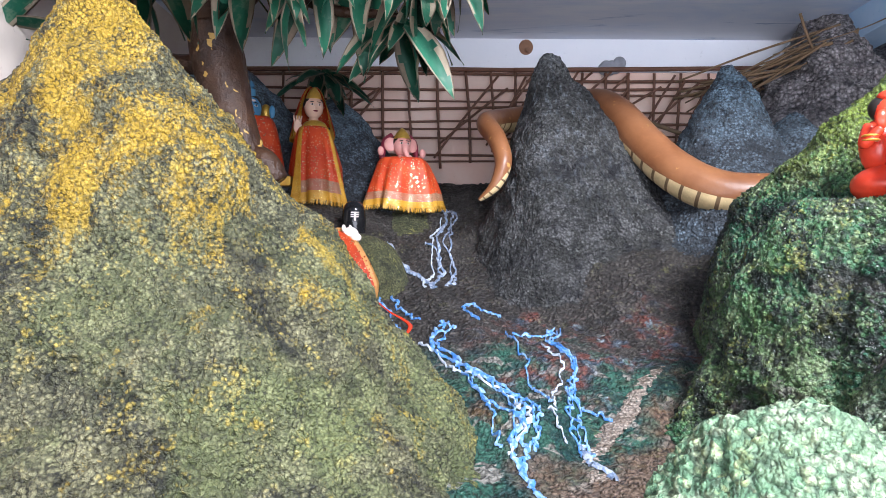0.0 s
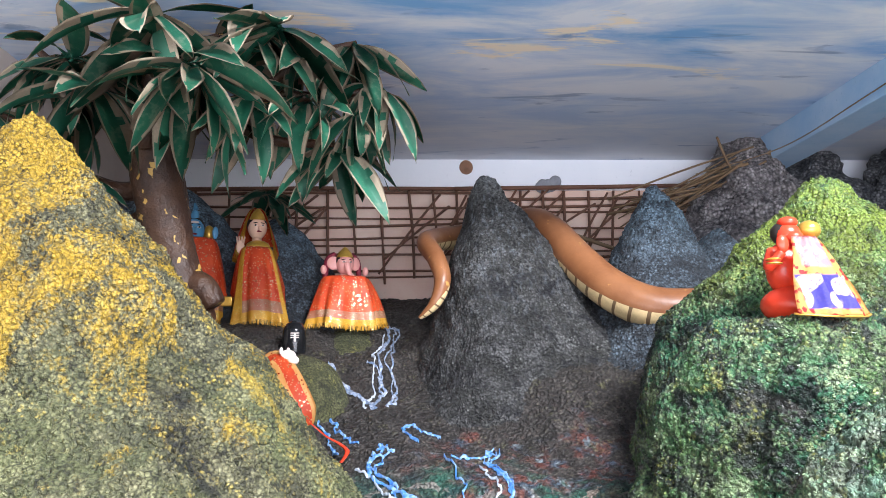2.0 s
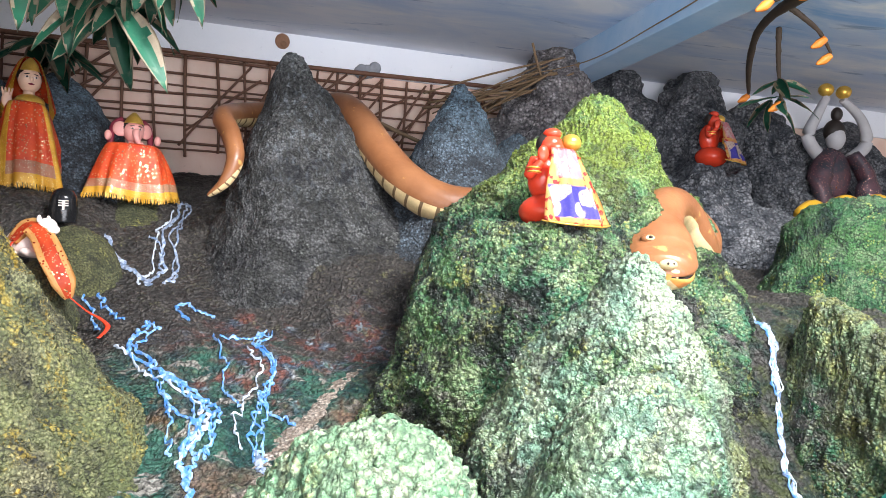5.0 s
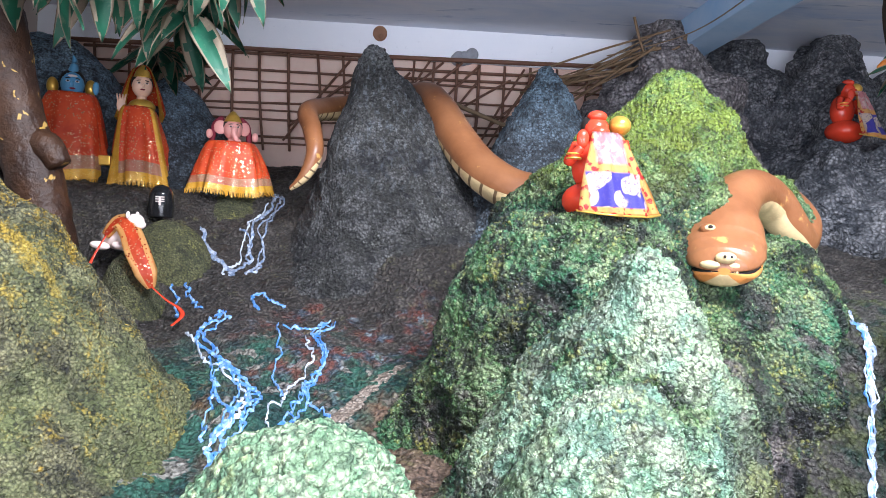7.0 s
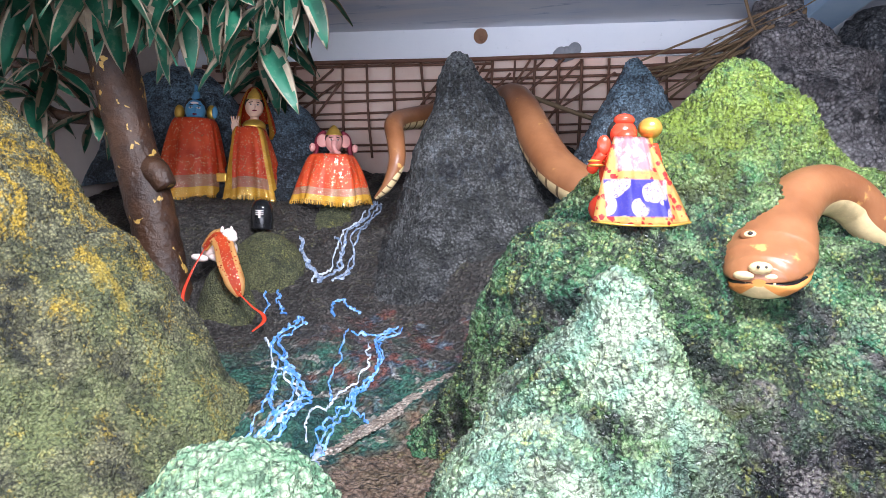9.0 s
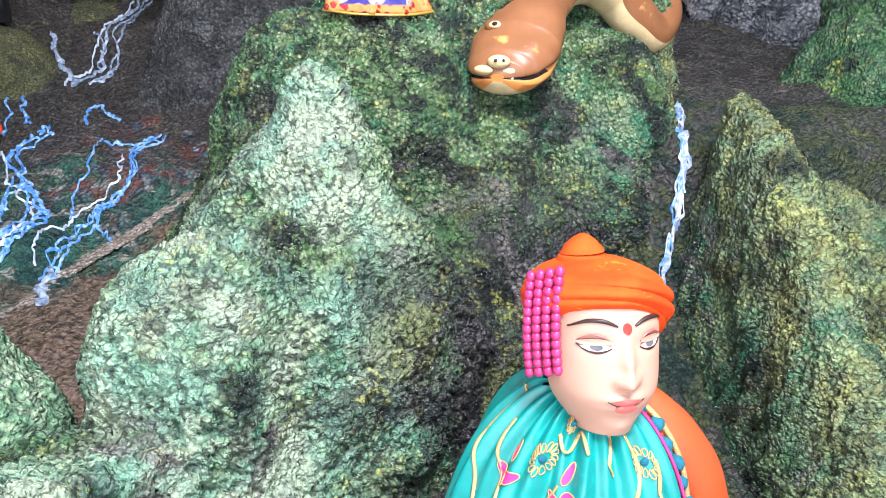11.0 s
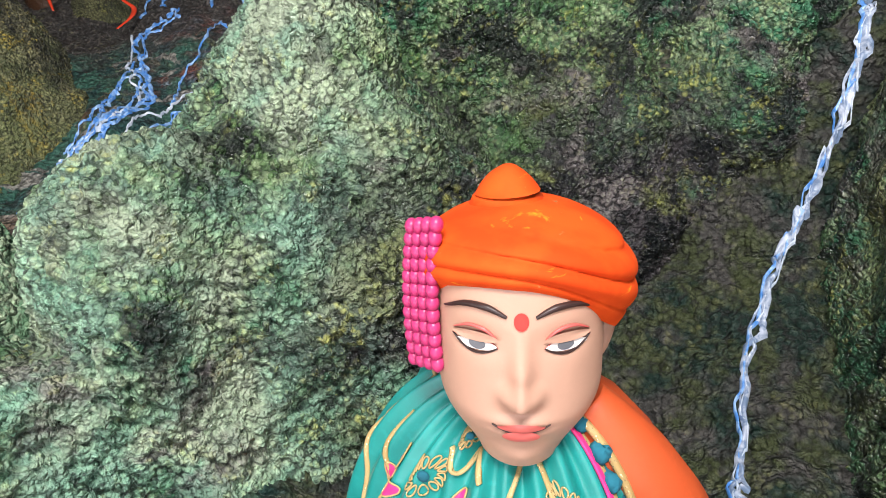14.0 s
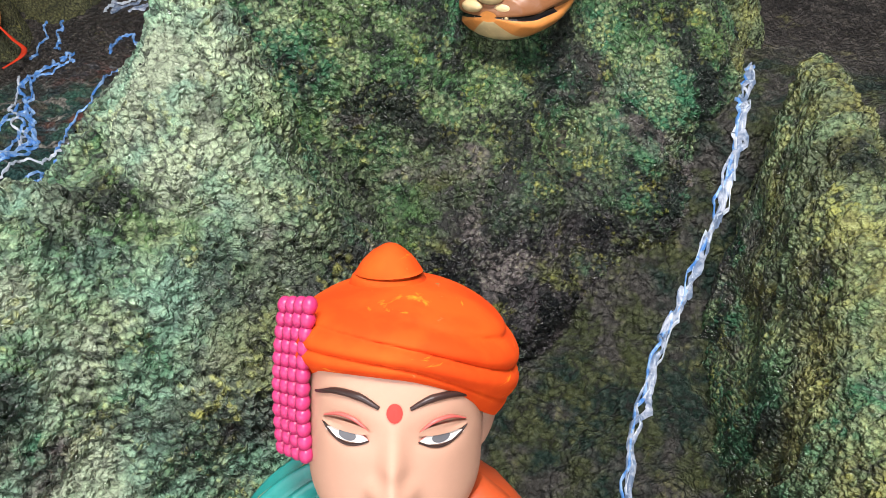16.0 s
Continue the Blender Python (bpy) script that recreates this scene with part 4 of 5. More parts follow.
for k in range(259):
    for j in range(SEG):
        f = bm.faces.new((rings[k][j], rings[k][(j + 1) % SEG], rings[k + 1][(j + 1) % SEG], rings[k + 1][j]))
        th = 2 * math.pi * (j + 0.5) / SEG
        c_, s_ = math.cos(th), math.sin(th)
        lip = s_ + 0.34 - 0.20 * c_ * c_
        if k > 212 and abs(lip) < 0.10:
            f.material_index = 3
        elif k > 200 and s_ < 0:
            f.material_index = 0 if lip > 0 else (4 if s_ > -0.80 else 1)
        else:
            f.material_index = 1 if s_ < -0.42 else 0
        f.smooth = True
bm.faces.new(rings[-1]).material_index = 4
ball(bm, (1.862, 2.128, 1.545), (0.034, 0.018, 0.020), 1, (25, 0, -18))
for sx in (-1, 1):
    ball(bm, (1.862 + sx * 0.011, 2.111, 1.549), (0.005, 0.005, 0.005), 3)
    ball(bm, (1.862 + sx * 0.042, 2.143 - sx * 0.008, 1.520), (0.034, 0.014, 0.014), 1, (15, 0, -18 + sx * 25))
for ex, ey, ez, turn_ in ((1.858, 2.262, 1.640, -25), (2.000, 2.262, 1.618, 20)):
    ball(bm, (ex, ey, ez), (0.030, 0.020, 0.018), 0, (35, 0, turn_))
    ball(bm, (ex, ey - 0.010, ez + 0.004), (0.020, 0.014, 0.010), 1, (35, 0, turn_))
    ball(bm, (ex, ey - 0.018, ez + 0.006), (0.009, 0.008, 0.007), 3)
for q in range(9):
    v = q / 8 * 6.0 - 3.0
    ball(bm, (1.866 + 0.012 * v, 2.142 - 0.004 * v, 1.492 + 0.003 * abs(v)), (0.006, 0.006, 0.008), 1, (0, 0, 0), 8, 6)
tagged(solid("serpent_statue", bm, [TAN, BELLY, GROOVE, MOUTH, LIP]), "huge tan painted plaster serpent winding round the mountains", "serpent statue")


# ---- dolls and their cloths ----
def sequin_cloth(name, c, c2, spark, density=70.0):
    k = Mat(name, 0.5)
    col = k.mix(k.step(k.noise(9, 4), 0.4, 0.6), c, c2)
    s = k.calc('MULTIPLY', k.step(k.cells(density * 0.95), 0.30, 0.22), k.step(k.noise(16, 2), 0.40, 0.5))
    col = k.mix(s, col, spark)
    k.link(k.calc('MULTIPLY', s, 0.9), k.b.inputs["Metallic"])
    k.link(k.step(s, 0, 1, 0.55, 0.22), k.b.inputs["Roughness"])
    return k.colour(col).bump(k.noise(170, 3), 0.3, 0.001).m


REDCLOTH = sequin_cloth("red_sequin_cloth", (0.50, 0.042, 0.010), (0.62, 0.075, 0.014), (0.95, 0.72, 0.42))
BROCADE = sequin_cloth("beige_brocade_band", (0.36, 0.11, 0.06), (0.36, 0.19, 0.11), (0.85, 0.70, 0.5), 110)
GOLDTRIM = sequin_cloth("gold_trim", (0.50, 0.24, 0.015), (0.62, 0.33, 0.03), (1.0, 0.8, 0.3), 140)
FACEBLUE = plain("blue_doll_paint", (0.10, 0.30, 0.50), 0.35, var=0.08)
FACEPALE = plain("pale_doll_paint", (0.76, 0.50, 0.36), 0.35, var=0.06)
PINK = plain("pink_doll_paint", (0.72, 0.34, 0.30), 0.35, var=0.1)
BLACK = plain("black_gloss_paint", (0.012, 0.012, 0.013), 0.15)
CHALK = plain("white_gloss_paint", (0.74, 0.62, 0.56), 0.35, var=0.1)
GOLD = plain("gold_paint", (0.75, 0.46, 0.08), 0.3, 0.6)
MAROON = plain("maroon_cloth", (0.22, 0.02, 0.04), 0.7)
REDPAINT = plain("vermilion_gloss_paint", (0.62, 0.05, 0.02), 0.25, var=0.12)
HAIR = plain("dark_hair_paint", (0.025, 0.018, 0.015), 0.5)


def drape(name, at, w, d, h, top, folds, mats, label, fringe=True, seed=0, lean=0.0, border=False):
    """A cloth hung over a seated doll, standing off it in folds, with a hem band and a fringe."""
    r = random.Random(seed)
    cloth = tagged(empty(name, at), label, "cloth")
    cloth.rotation_euler[2] = radians(16)
    bm = bmesh.new()
    N, M = 72, 26
    rows = []
    ph = [r.uniform(0, 6.28) for _ in range(3)]

    def ring(v, lift=0.0, out=0.0):
        pts = []
        for j in range(N):
            th = 2 * math.pi * j / N
            s = top + (1 - top) * v ** 0.62
            fold = 1 + (0.03 + 0.08 * v) * math.sin(folds * th + ph[0] + 1.5 * v) + 0.04 * (0.3 + v) * math.sin(2.3 * folds * th + ph[1]) + 0.05 * math.sin(3 * th + ph[2]) * math.sin(3 * v)
            sx, sy = math.copysign(abs(math.cos(th)) ** 0.8, math.cos(th)), math.copysign(abs(math.sin(th)) ** 0.8, math.sin(th))
            pts.append((w / 2 * s * fold * sx + lean * (1 - v) * w, (d / 2 * s * fold + out) * sy, h * (1 - v) + lift + 0.012 * math.sin(3 * th + ph[2]) * v))
        return pts

    for i in range(M + 1):
        rows.append([bm.verts.new(p) for p in ring(i / M)])
    bm.faces.new(rows[0]).material_index = 0
    for i in range(M):
        for j in range(N):
            f = bm.faces.new((rows[i][j], rows[i][(j + 1) % N], rows[i + 1][(j + 1) % N], rows[i + 1][j]))
            f.material_index = 2 if border and (40 <= j <= 45 or 62 <= j <= 68) else (0 if i < M * 0.72 else (1 if i < M * 0.88 else 2))
            f.smooth = True
    bmesh.ops.recalc_face_normals(bm, faces=bm.faces)
    part("drape", bm, mats, cloth)
    if fringe:
        bm = bmesh.new()
        low = ring(1.0, 0.004, 0.004)
        for j in range(N):
            a, b = Vector(low[j]), Vector(low[(j + 1) % N])
            for q in range(4):
                p = a.lerp(b, q / 4)
                e = Vector((p.x * 1.03 + r.uniform(-0.004, 0.004), p.y * 1.03, p.z - r.uniform(0.025, 0.04)))
                s = (b - a) * 0.1
                u = [bm.verts.new(x) for x in (p - s, p + s, e + s * 0.6, e - s * 0.6)]
                bm.faces.new(u)
        part("fringe", bm, mats[2], cloth, "gold thread fringe")
    return cloth


def doll(name, head, r, skin, extra, label):
    """A doll's showing parts in one mesh: head, hair or crown, neck, body, hand."""
    x, y, z = head
    bm = bmesh.new()
    ball(bm, head, (r, r * 0.95, r * 1.2), 0)
    ball(bm, (x, y - r * 0.95, z - r * 0.1), (r * 0.16, r * 0.22, r * 0.28), 0)
    ball(bm, (x, y + r * 0.25, z + r * 0.3), (r * 1.08, r * 1.0, r * 1.1), 1)
    rod(bm, (x, y, z - r), (x, y, z - r * 2), r * 0.45, r * 0.6, 10, 0)
    ball(bm, (x, y + 0.04, z - r * 4.0), (r * 1.7, r * 1.2, r * 2.6), 0)
    for sx in (-1, 1):
        ball(bm, (x + sx * r * 0.38, y - r * 0.84, z + r * 0.15), (r * 0.2, r * 0.1, r * 0.1), 3, (0, 0, sx * 20), 8, 6)
        ball(bm, (x + sx * r * 0.38, y - r * 0.78, z + r * 0.42), (r * 0.26, r * 0.12, r * 0.05), 1, (0, sx * 10, sx * 20), 8, 6)
        ball(bm, (x + sx * r * 0.38, y - r * 0.93, z + r * 0.15), (r * 0.09, r * 0.05, r * 0.09), 1, (0, 0, sx * 20), 8, 6)
    ball(bm, (x, y - r * 0.90, z - r * 0.50), (r * 0.26, r * 0.10, r * 0.09), 4, (0, 0, 0), 8, 6)
    extra(bm, x, y, z, r)
    bmesh.ops.rotate(bm, cent=(x, y, z), matrix=Matrix.Rotation(radians(24), 3, "Z"), verts=bm.verts[:])
    return tagged(solid(name, bm, [skin, HAIR, GOLD, CHALK, MAROON]), label, "doll")


def shiva_extra(bm, x, y, z, r):
    tube(bm, [(x, y, z + r), (x + 0.01, y, z + r * 1.9), (x, y, z + r * 2.6)], [r * 0.5, r * 0.3, r * 0.06], 10, 12, 0)
    ball(bm, (x - r * 1.6, y + 0.05, z - r * 0.2), (r * 0.5, r * 0.5, r * 0.8), 2)
    ball(bm, (x + r * 1.5, y + 0.05, z - r * 0.1), (r * 0.5, r * 0.5, r * 0.8), 2)
    ball(bm, (x + r * 1.9, y - 0.03, z - r * 0.2), (r * 0.28, r * 0.2, r * 0.6), 0)
    ball(bm, (x, y - r * 0.8, z + r * 0.62), (r * 0.4, r * 0.12, r * 0.12), 3)


def parvati_extra(bm, x, y, z, r):
    tube(bm, [(x, y, z + r * 0.8), (x, y, z + r * 1.5), (x, y, z + r * 2.1)], [r * 0.9, r * 0.65, r * 0.12], 12, 12, 2)
    ball(bm, (x, y - r * 0.6, z - r * 2.2), (r * 1.3, r * 0.9, r * 0.8), 2)
    ball(bm, (x - r * 2.0, y - 0.1, z - r * 2.4), (r * 0.42, r * 0.2, r * 0.70), 0)
    for q in (-0.28, -0.1, 0.1, 0.28):
        rod(bm, (x - r * 2.0 + q * r, y - 0.1, z - r * 2.0), (x - r * 2.0 + q * r * 1.5, y - 0.1, z - r * 1.3), r * 0.11, r * 0.08, 6, 0)
    tube(bm, [(x - r * 2.0, y - 0.08, z - r * 2.8), (x - r * 1.5, y, z - r * 3.6)], [r * 0.4, r * 0.5], 8, 8, 2)
    ball(bm, (x - r * 1.7, y - 0.08, z - r * 4.0), (r * 0.6, r * 0.5, r * 0.6), 4)


def ganesh_extra(bm, x, y, z, r):
    tube(bm, [(x, y, z + r * 0.7), (x, y, z + r * 1.3), (x, y, z + r * 1.9)], [r * 1.0, r * 0.7, r * 0.1], 12, 12, 2)
    for sx in (-1, 1):
        ball(bm, (x + sx * r * 1.25, y + 0.01, z + r * 0.1), (r * 0.7, r * 0.15, r * 0.75), 0, (0, 0, sx * 20))
        ball(bm, (x + sx * r * 2.4, y, z - r * 0.7), (r * 0.35, r * 0.3, r * 0.5), 0)
        tube(bm, [(x + sx * r * 0.9, y + 0.04, z + r * 1.2), (x + sx * r * 1.7, y + 0.05, z + r * 0.4), (x + sx * r * 2.0, y + 0.05, z - r * 1.5)], [r * 0.4, r * 0.5, r * 0.4], 8, 12, 4, 0.7)
    tube(bm, [(x, y - r * 0.8, z - r * 0.1), (x - r * 0.05, y - r * 1.2, z - r * 0.8), (x + r * 0.35, y - r * 1.15, z - r * 1.4), (x + r * 0.6, y - r * 1.1, z - r * 1.2)], [r * 0.4, r * 0.3, r * 0.22, r * 0.14], 10, 16, 0)


doll("seated_doll", (-1.235, 4.40, 2.395), 0.068, FACEBLUE, shiva_extra, "blue-faced seated doll with a topknot")
drape("draped_cloth", (-1.22, 4.36, 1.80), 0.48, 0.36, 0.53, 0.52, 7, [REDCLOTH, BROCADE, GOLDTRIM], "red sequinned cloth with gold fringe hung over a doll", True, 1)
doll("seated_doll", (-0.86, 4.52, 2.43), 0.062, FACEPALE, parvati_extra, "pale-faced seated doll with gold crown and veil")
drape("draped_cloth", (-0.80, 4.40, 1.80), 0.36, 0.42, 0.47, 0.5, 7, [REDCLOTH, BROCADE, GOLDTRIM], "red cloth with broad gold border over a doll", True, 2, -0.1, True)
def veil(x, y, z, r):
    """A veil that hangs from the crown behind the face to the elbows, open in front."""
    cloth = tagged(empty("veil", (x, y, z - 5 * r)), "orange sequinned veil with gold edges over a doll's crown", "cloth")
    bm = bmesh.new()
    N, M = 40, 18
    rows = []
    for i in range(M + 1):
        v = i / M
        wr = r * (0.35 + 2.15 * v ** 0.6)
        gap = 0.95 - 0.25 * v
        rows.append([bm.verts.new((wr * (1 + 0.05 * math.sin(7 * a + 4 * v)) * math.sin(a), r * 0.3 - wr * 0.62 * math.cos(a), 5 * r + r * 2.25 - r * 5.6 * v - 0.4 * r * abs(math.cos(a)) * v)) for a in np.linspace(gap, 2 * math.pi - gap, N)])
    for i in range(M):
        for j in range(N - 1):
            f = bm.faces.new((rows[i][j], rows[i][j + 1], rows[i + 1][j + 1], rows[i + 1][j]))
            f.smooth, f.material_index = True, (1 if j < 4 or j > N - 6 or i > M - 2 else 0)
    bmesh.ops.solidify(bm, geom=list(bm.faces), thickness=0.003)
    part("veil_cloth", bm, [REDCLOTH, GOLDTRIM], cloth)
    cloth.rotation_euler[2] = radians(24)


veil(-0.86, 4.52, 2.43, 0.062)
doll("seated_doll", (-0.29, 4.54, 2.19), 0.06, PINK, ganesh_extra, "pink elephant-headed seated doll with gold crown")
drape("draped_cloth", (-0.285, 4.48, 1.785), 0.47, 0.40, 0.31, 0.58, 7, [REDCLOTH, BROCADE, GOLDTRIM], "short red cloth with gold fringe over a doll", True, 3)
bm = bmesh.new()
box_bm(-1.03, -0.95, 4.28, 4.36, 1.90, 1.96, 0.006, bm)
tagged(solid("gold_stand", bm, GOLD), "small gold block between two dolls", "stand")

bm = bmesh.new()
tube(bm, [(-0.507, 3.87, 1.60), (-0.507, 3.87, 1.66), (-0.507, 3.87, 1.73), (-0.507, 3.87, 1.765), (-0.507, 3.87, 1.78)], [0.064, 0.068, 0.062, 0.042, 0.004], 20, 20, 0)
old = set(bm.faces)
for i in range(3):
    box_bm(-0.515, -0.470, 3.797, 3.808, 1.708 - 0.012 * i, 1.713 - 0.012 * i, 0, bm)
box_bm(-0.497, -0.487, 3.796, 3.807, 1.665, 1.712, 0, bm)
for f in bm.faces:
    if f not in old:
        f.material_index = 1
tagged(solid("black_stone", bm, [BLACK, CHALK]), "polished black rounded stone with white marks", "stone")

bm = bmesh.new()
ball(bm, (-0.52, 3.37, 1.50), (0.10, 0.065, 0.068), 0)
ball(bm, (-0.455, 3.35, 1.575), (0.042, 0.034, 0.036), 0)
ball(bm, (-0.425, 3.325, 1.56), (0.028, 0.022, 0.022), 0)
tube(bm, [(-0.49, 3.36, 1.53), (-0.46, 3.35, 1.57)], [0.045, 0.035], 10, 6)
for sx in (-1, 1):
    ball(bm, (-0.47 + sx * 0.012, 3.355 + sx * 0.03, 1.605), (0.010, 0.008, 0.018), 0, (sx * 20, 0, 0), 8, 6)
    ball(bm, (-0.55 + 0.05 * sx, 3.31, 1.455), (0.045, 0.02, 0.02), 0, (0, 10, 15))
tagged(solid("bull_figure", bm, CHALK), "small white seated bull figure", "bull figure")


def strip(name, pts, widths, mats, label, band=None, n=40, normal=(0, -0.6, 0.8)):
    """A hanging strip of cloth along a line, rumpled across."""
    c = spline(pts, n)
    bm = bmesh.new()
    nv = Vector(normal).normalized()
    W = np.interp(np.linspace(0, 1, n), np.linspace(0, 1, len(widths)), widths)
    rows = []
    for i in range(n):
        t = Vector(c[min(i + 1, n - 1)] - c[max(i - 1, 0)]).normalized()
        s = t.cross(nv).normalized()
        rows.append([bm.verts.new(Vector(c[i]) + s * (W[i] * a) + nv * (0.35 * W[i] * (0.25 - a * a * 0.3) + 0.05 * W[i] * math.sin(7 * a + i * 0.3))) for a in np.linspace(-1, 1, 9)])
    for i in range(n - 1):
        for j in range(8):
            f = bm.faces.new((rows[i][j], rows[i][j + 1], rows[i + 1][j + 1], rows[i + 1][j]))
            f.smooth, f.material_index = True, (1 if len(mats) > 1 and j in (0, 1, 6, 7) else 0)
    bmesh.ops.solidify(bm, geom=list(bm.faces), thickness=0.002)
    return tagged(solid(name, bm, mats), label, "cloth")


YELLOWCLOTH = sequin_cloth("saffron_print_cloth", (0.62, 0.30, 0.08), (0.66, 0.36, 0.12), (0.7, 0.08, 0.03), 60)
strip("bull_cloth", [(-0.58, 3.315, 1.50), (-0.52, 3.325, 1.575), (-0.46, 3.29, 1.535), (-0.40, 3.23, 1.44), (-0.345, 3.2, 1.34), (-0.325, 3.21, 1.27)], [0.03, 0.055, 0.05, 0.055, 0.05, 0.015], [REDCLOTH, YELLOWCLOTH], "red and saffron cloth trailing off the bull figure")
tagged(solid("red_ribbon", tube(bmesh.new(), [(-0.325, 3.21, 1.28), (-0.25, 3.2, 1.22), (-0.19, 3.18, 1.19), (-0.15, 3.1, 1.165), (-0.17, 3.02, 1.13)], [0.006, 0.012, 0.012, 0.008], 6, 30, 0, 0.3), REDPAINT, True), "thin red ribbon end lying on the ground", "ribbon")
tagged(solid("red_ribbon", tube(bmesh.new(), [(-0.575, 3.31, 1.5), (-0.61, 3.24, 1.38), (-0.61, 3.16, 1.27), (-0.55, 3.1, 1.19)], [0.006, 0.009, 0.009, 0.005], 6, 30, 0, 0.3), REDPAINT, True), "thin red ribbon hanging from the bull figure", "ribbon")


def print_cloth():
    k = Mat("yellow_red_blue_print_cloth", 0.6)
    x, z = k.calc('ABSOLUTE', k.axis(0), 0.0), k.axis(2)
    flower = k.calc('ADD', k.cells(36), k.calc('MULTIPLY', k.noise(150, 2), 0.35))
    col = k.mix(k.step(flower, 0.56, 0.50), (0.66, 0.36, 0.10), (0.46, 0.02, 0.02))
    col = k.mix(k.step(k.noise(60, 3), 0.58, 0.62, 0, 0.5), col, (0.62, 0.2, 0.1))
    field = k.calc('MULTIPLY', k.calc('MULTIPLY', k.step(x, 0.105, 0.098), k.step(z, 0.155, 0.148)), k.step(z, 0.030, 0.036))
    disc = k.cells(13)
    motif = k.mix(k.step(disc, 0.58, 0.54), (0.06, 0.05, 0.34), (0.60, 0.50, 0.42))
    motif = k.mix(k.step(k.noise(120, 3), 0.55, 0.62, 0, 0.7), motif, (0.10, 0.08, 0.32))
    motif = k.mix(k.step(disc, 0.22, 0.18), motif, (0.56, 0.06, 0.10))
    col = k.mix(field, col, motif)
    top = k.calc('MULTIPLY', k.step(x, 0.062, 0.05), k.step(z, 0.175, 0.185))
    col = k.mix(top, col, k.mix(k.step(k.noise(30, 4), 0.45, 0.58), (0.58, 0.24, 0.26), (0.66, 0.52, 0.50)))
    return k.colour(col).bump(k.noise(200, 3), 0.3, 0.001).m


PRINT = print_cloth()


def kneeling(x, y, z, turn, s, label, cloth_label):
    """A red kneeling figure with a gold mace, and the print cloth down its back."""
    bm = bmesh.new()
    M = pose(x, y, z, 0, 0, turn) @ Matrix.Scale(s, 4)
    at = lambda *p: tuple(M @ Vector(p))
    ball(bm, at(0, 0, 0.31), 0.046 * s, 0)
    ball(bm, at(0, -0.03, 0.295), (0.034 * s, 0.03 * s, 0.028 * s), 0)
    ball(bm, at(0, 0.012, 0.318), (0.05 * s, 0.045 * s, 0.046 * s), 1)
    ball(bm, at(0, -0.005, 0.355), (0.035 * s, 0.035 * s, 0.022 * s), 0)
    ball(bm, at(0, 0.02, 0.19), (0.072 * s, 0.06 * s, 0.10 * s), 0)
    ball(bm, at(0, 0.0, 0.06), (0.11 * s, 0.11 * s, 0.07 * s), 0)
    tube(bm, [at(-0.07, 0.0, 0.25), at(-0.11, -0.02, 0.19), at(-0.085, -0.06, 0.24)], [0.022 * s, 0.019 * s, 0.015 * s], 10, 14, 0)
    ball(bm, at(-0.085, -0.065, 0.265), (0.022 * s, 0.014 * s, 0.032 * s), 0)
    tube(bm, [at(0.07, 0.0, 0.25), at(0.10, -0.03, 0.2), at(0.08, -0.05, 0.27)], [0.03 * s, 0.026 * s, 0.02 * s], 10, 14, 0)
    for q in (0.2, 0.215):
        ball(bm, at(-0.1, -0.035, q), (0.028 * s, 0.028 * s, 0.006 * s), 2)
    rod(bm, at(0.085, -0.05, 0.16), at(0.085, -0.02, 0.3), 0.008 * s, None, 8, 2)
    ball(bm, at(0.088, -0.01, 0.33), (0.04 * s, 0.04 * s, 0.036 * s), 2)
    tagged(solid("kneeling_figurine", bm, [REDPAINT, HAIR, GOLD]), label, "figurine")
    cl = tagged(empty("printed_shawl", at(0, -0.02, 0.0)), cloth_label, "cloth")
    cl.rotation_euler[2] = radians(turn)
    cl.scale = (s, s, s)
    bm = bmesh.new()
    rows = []
    N, R = 25, 24
    for i in range(R + 1):
        v = i / R
        wv = 0.055 + 0.105 * v ** 0.9
        rows.append([bm.verts.new((wv * a + 0.015 * v, -0.055 - 0.075 * v - 0.04 * (1 - a * a) * (0.5 + v) + (0.004 + 0.010 * v) * math.sin(9 * a + 2 * v + 1.3 * math.sin(5 * v)) + 0.004 * math.sin(23 * a + 9 * v), 0.285 * (1 - v) + 0.012 * a * a * v + 0.006)) for a in np.linspace(-1, 1, N)])
    for i in range(R):
        for j in range(N - 1):
            bm.faces.new((rows[i][j], rows[i + 1][j], rows[i + 1][j + 1], rows[i][j + 1])).smooth = True
    bmesh.ops.solidify(bm, geom=list(bm.faces), thickness=-0.003)
    part("shawl_cloth", bm, PRINT, cl, smooth=True)
    bm = bmesh.new()
    tube(bm, [(0.015 - 0.16, -0.132, 0.018), (0.015 - 0.08, -0.185, 0.008), (0.015, -0.195, 0.006), (0.015 + 0.08, -0.185, 0.008), (0.015 + 0.16, -0.132, 0.018)], [0.004, 0.004], 6, 30)
    part("hem", bm, GOLD, cl, "gold thread hem", True)
    return cl


kneeling(1.47, 2.34, 1.66, 14, 1.0, "red kneeling figurine with a gold mace", "yellow, red and blue printed shawl on a red figurine")
kneeling(3.76, 4.46, 2.31, 32, 1.1, "small red figurine kneeling on the dark rock", "yellow, red and blue printed shawl on a far figurine")

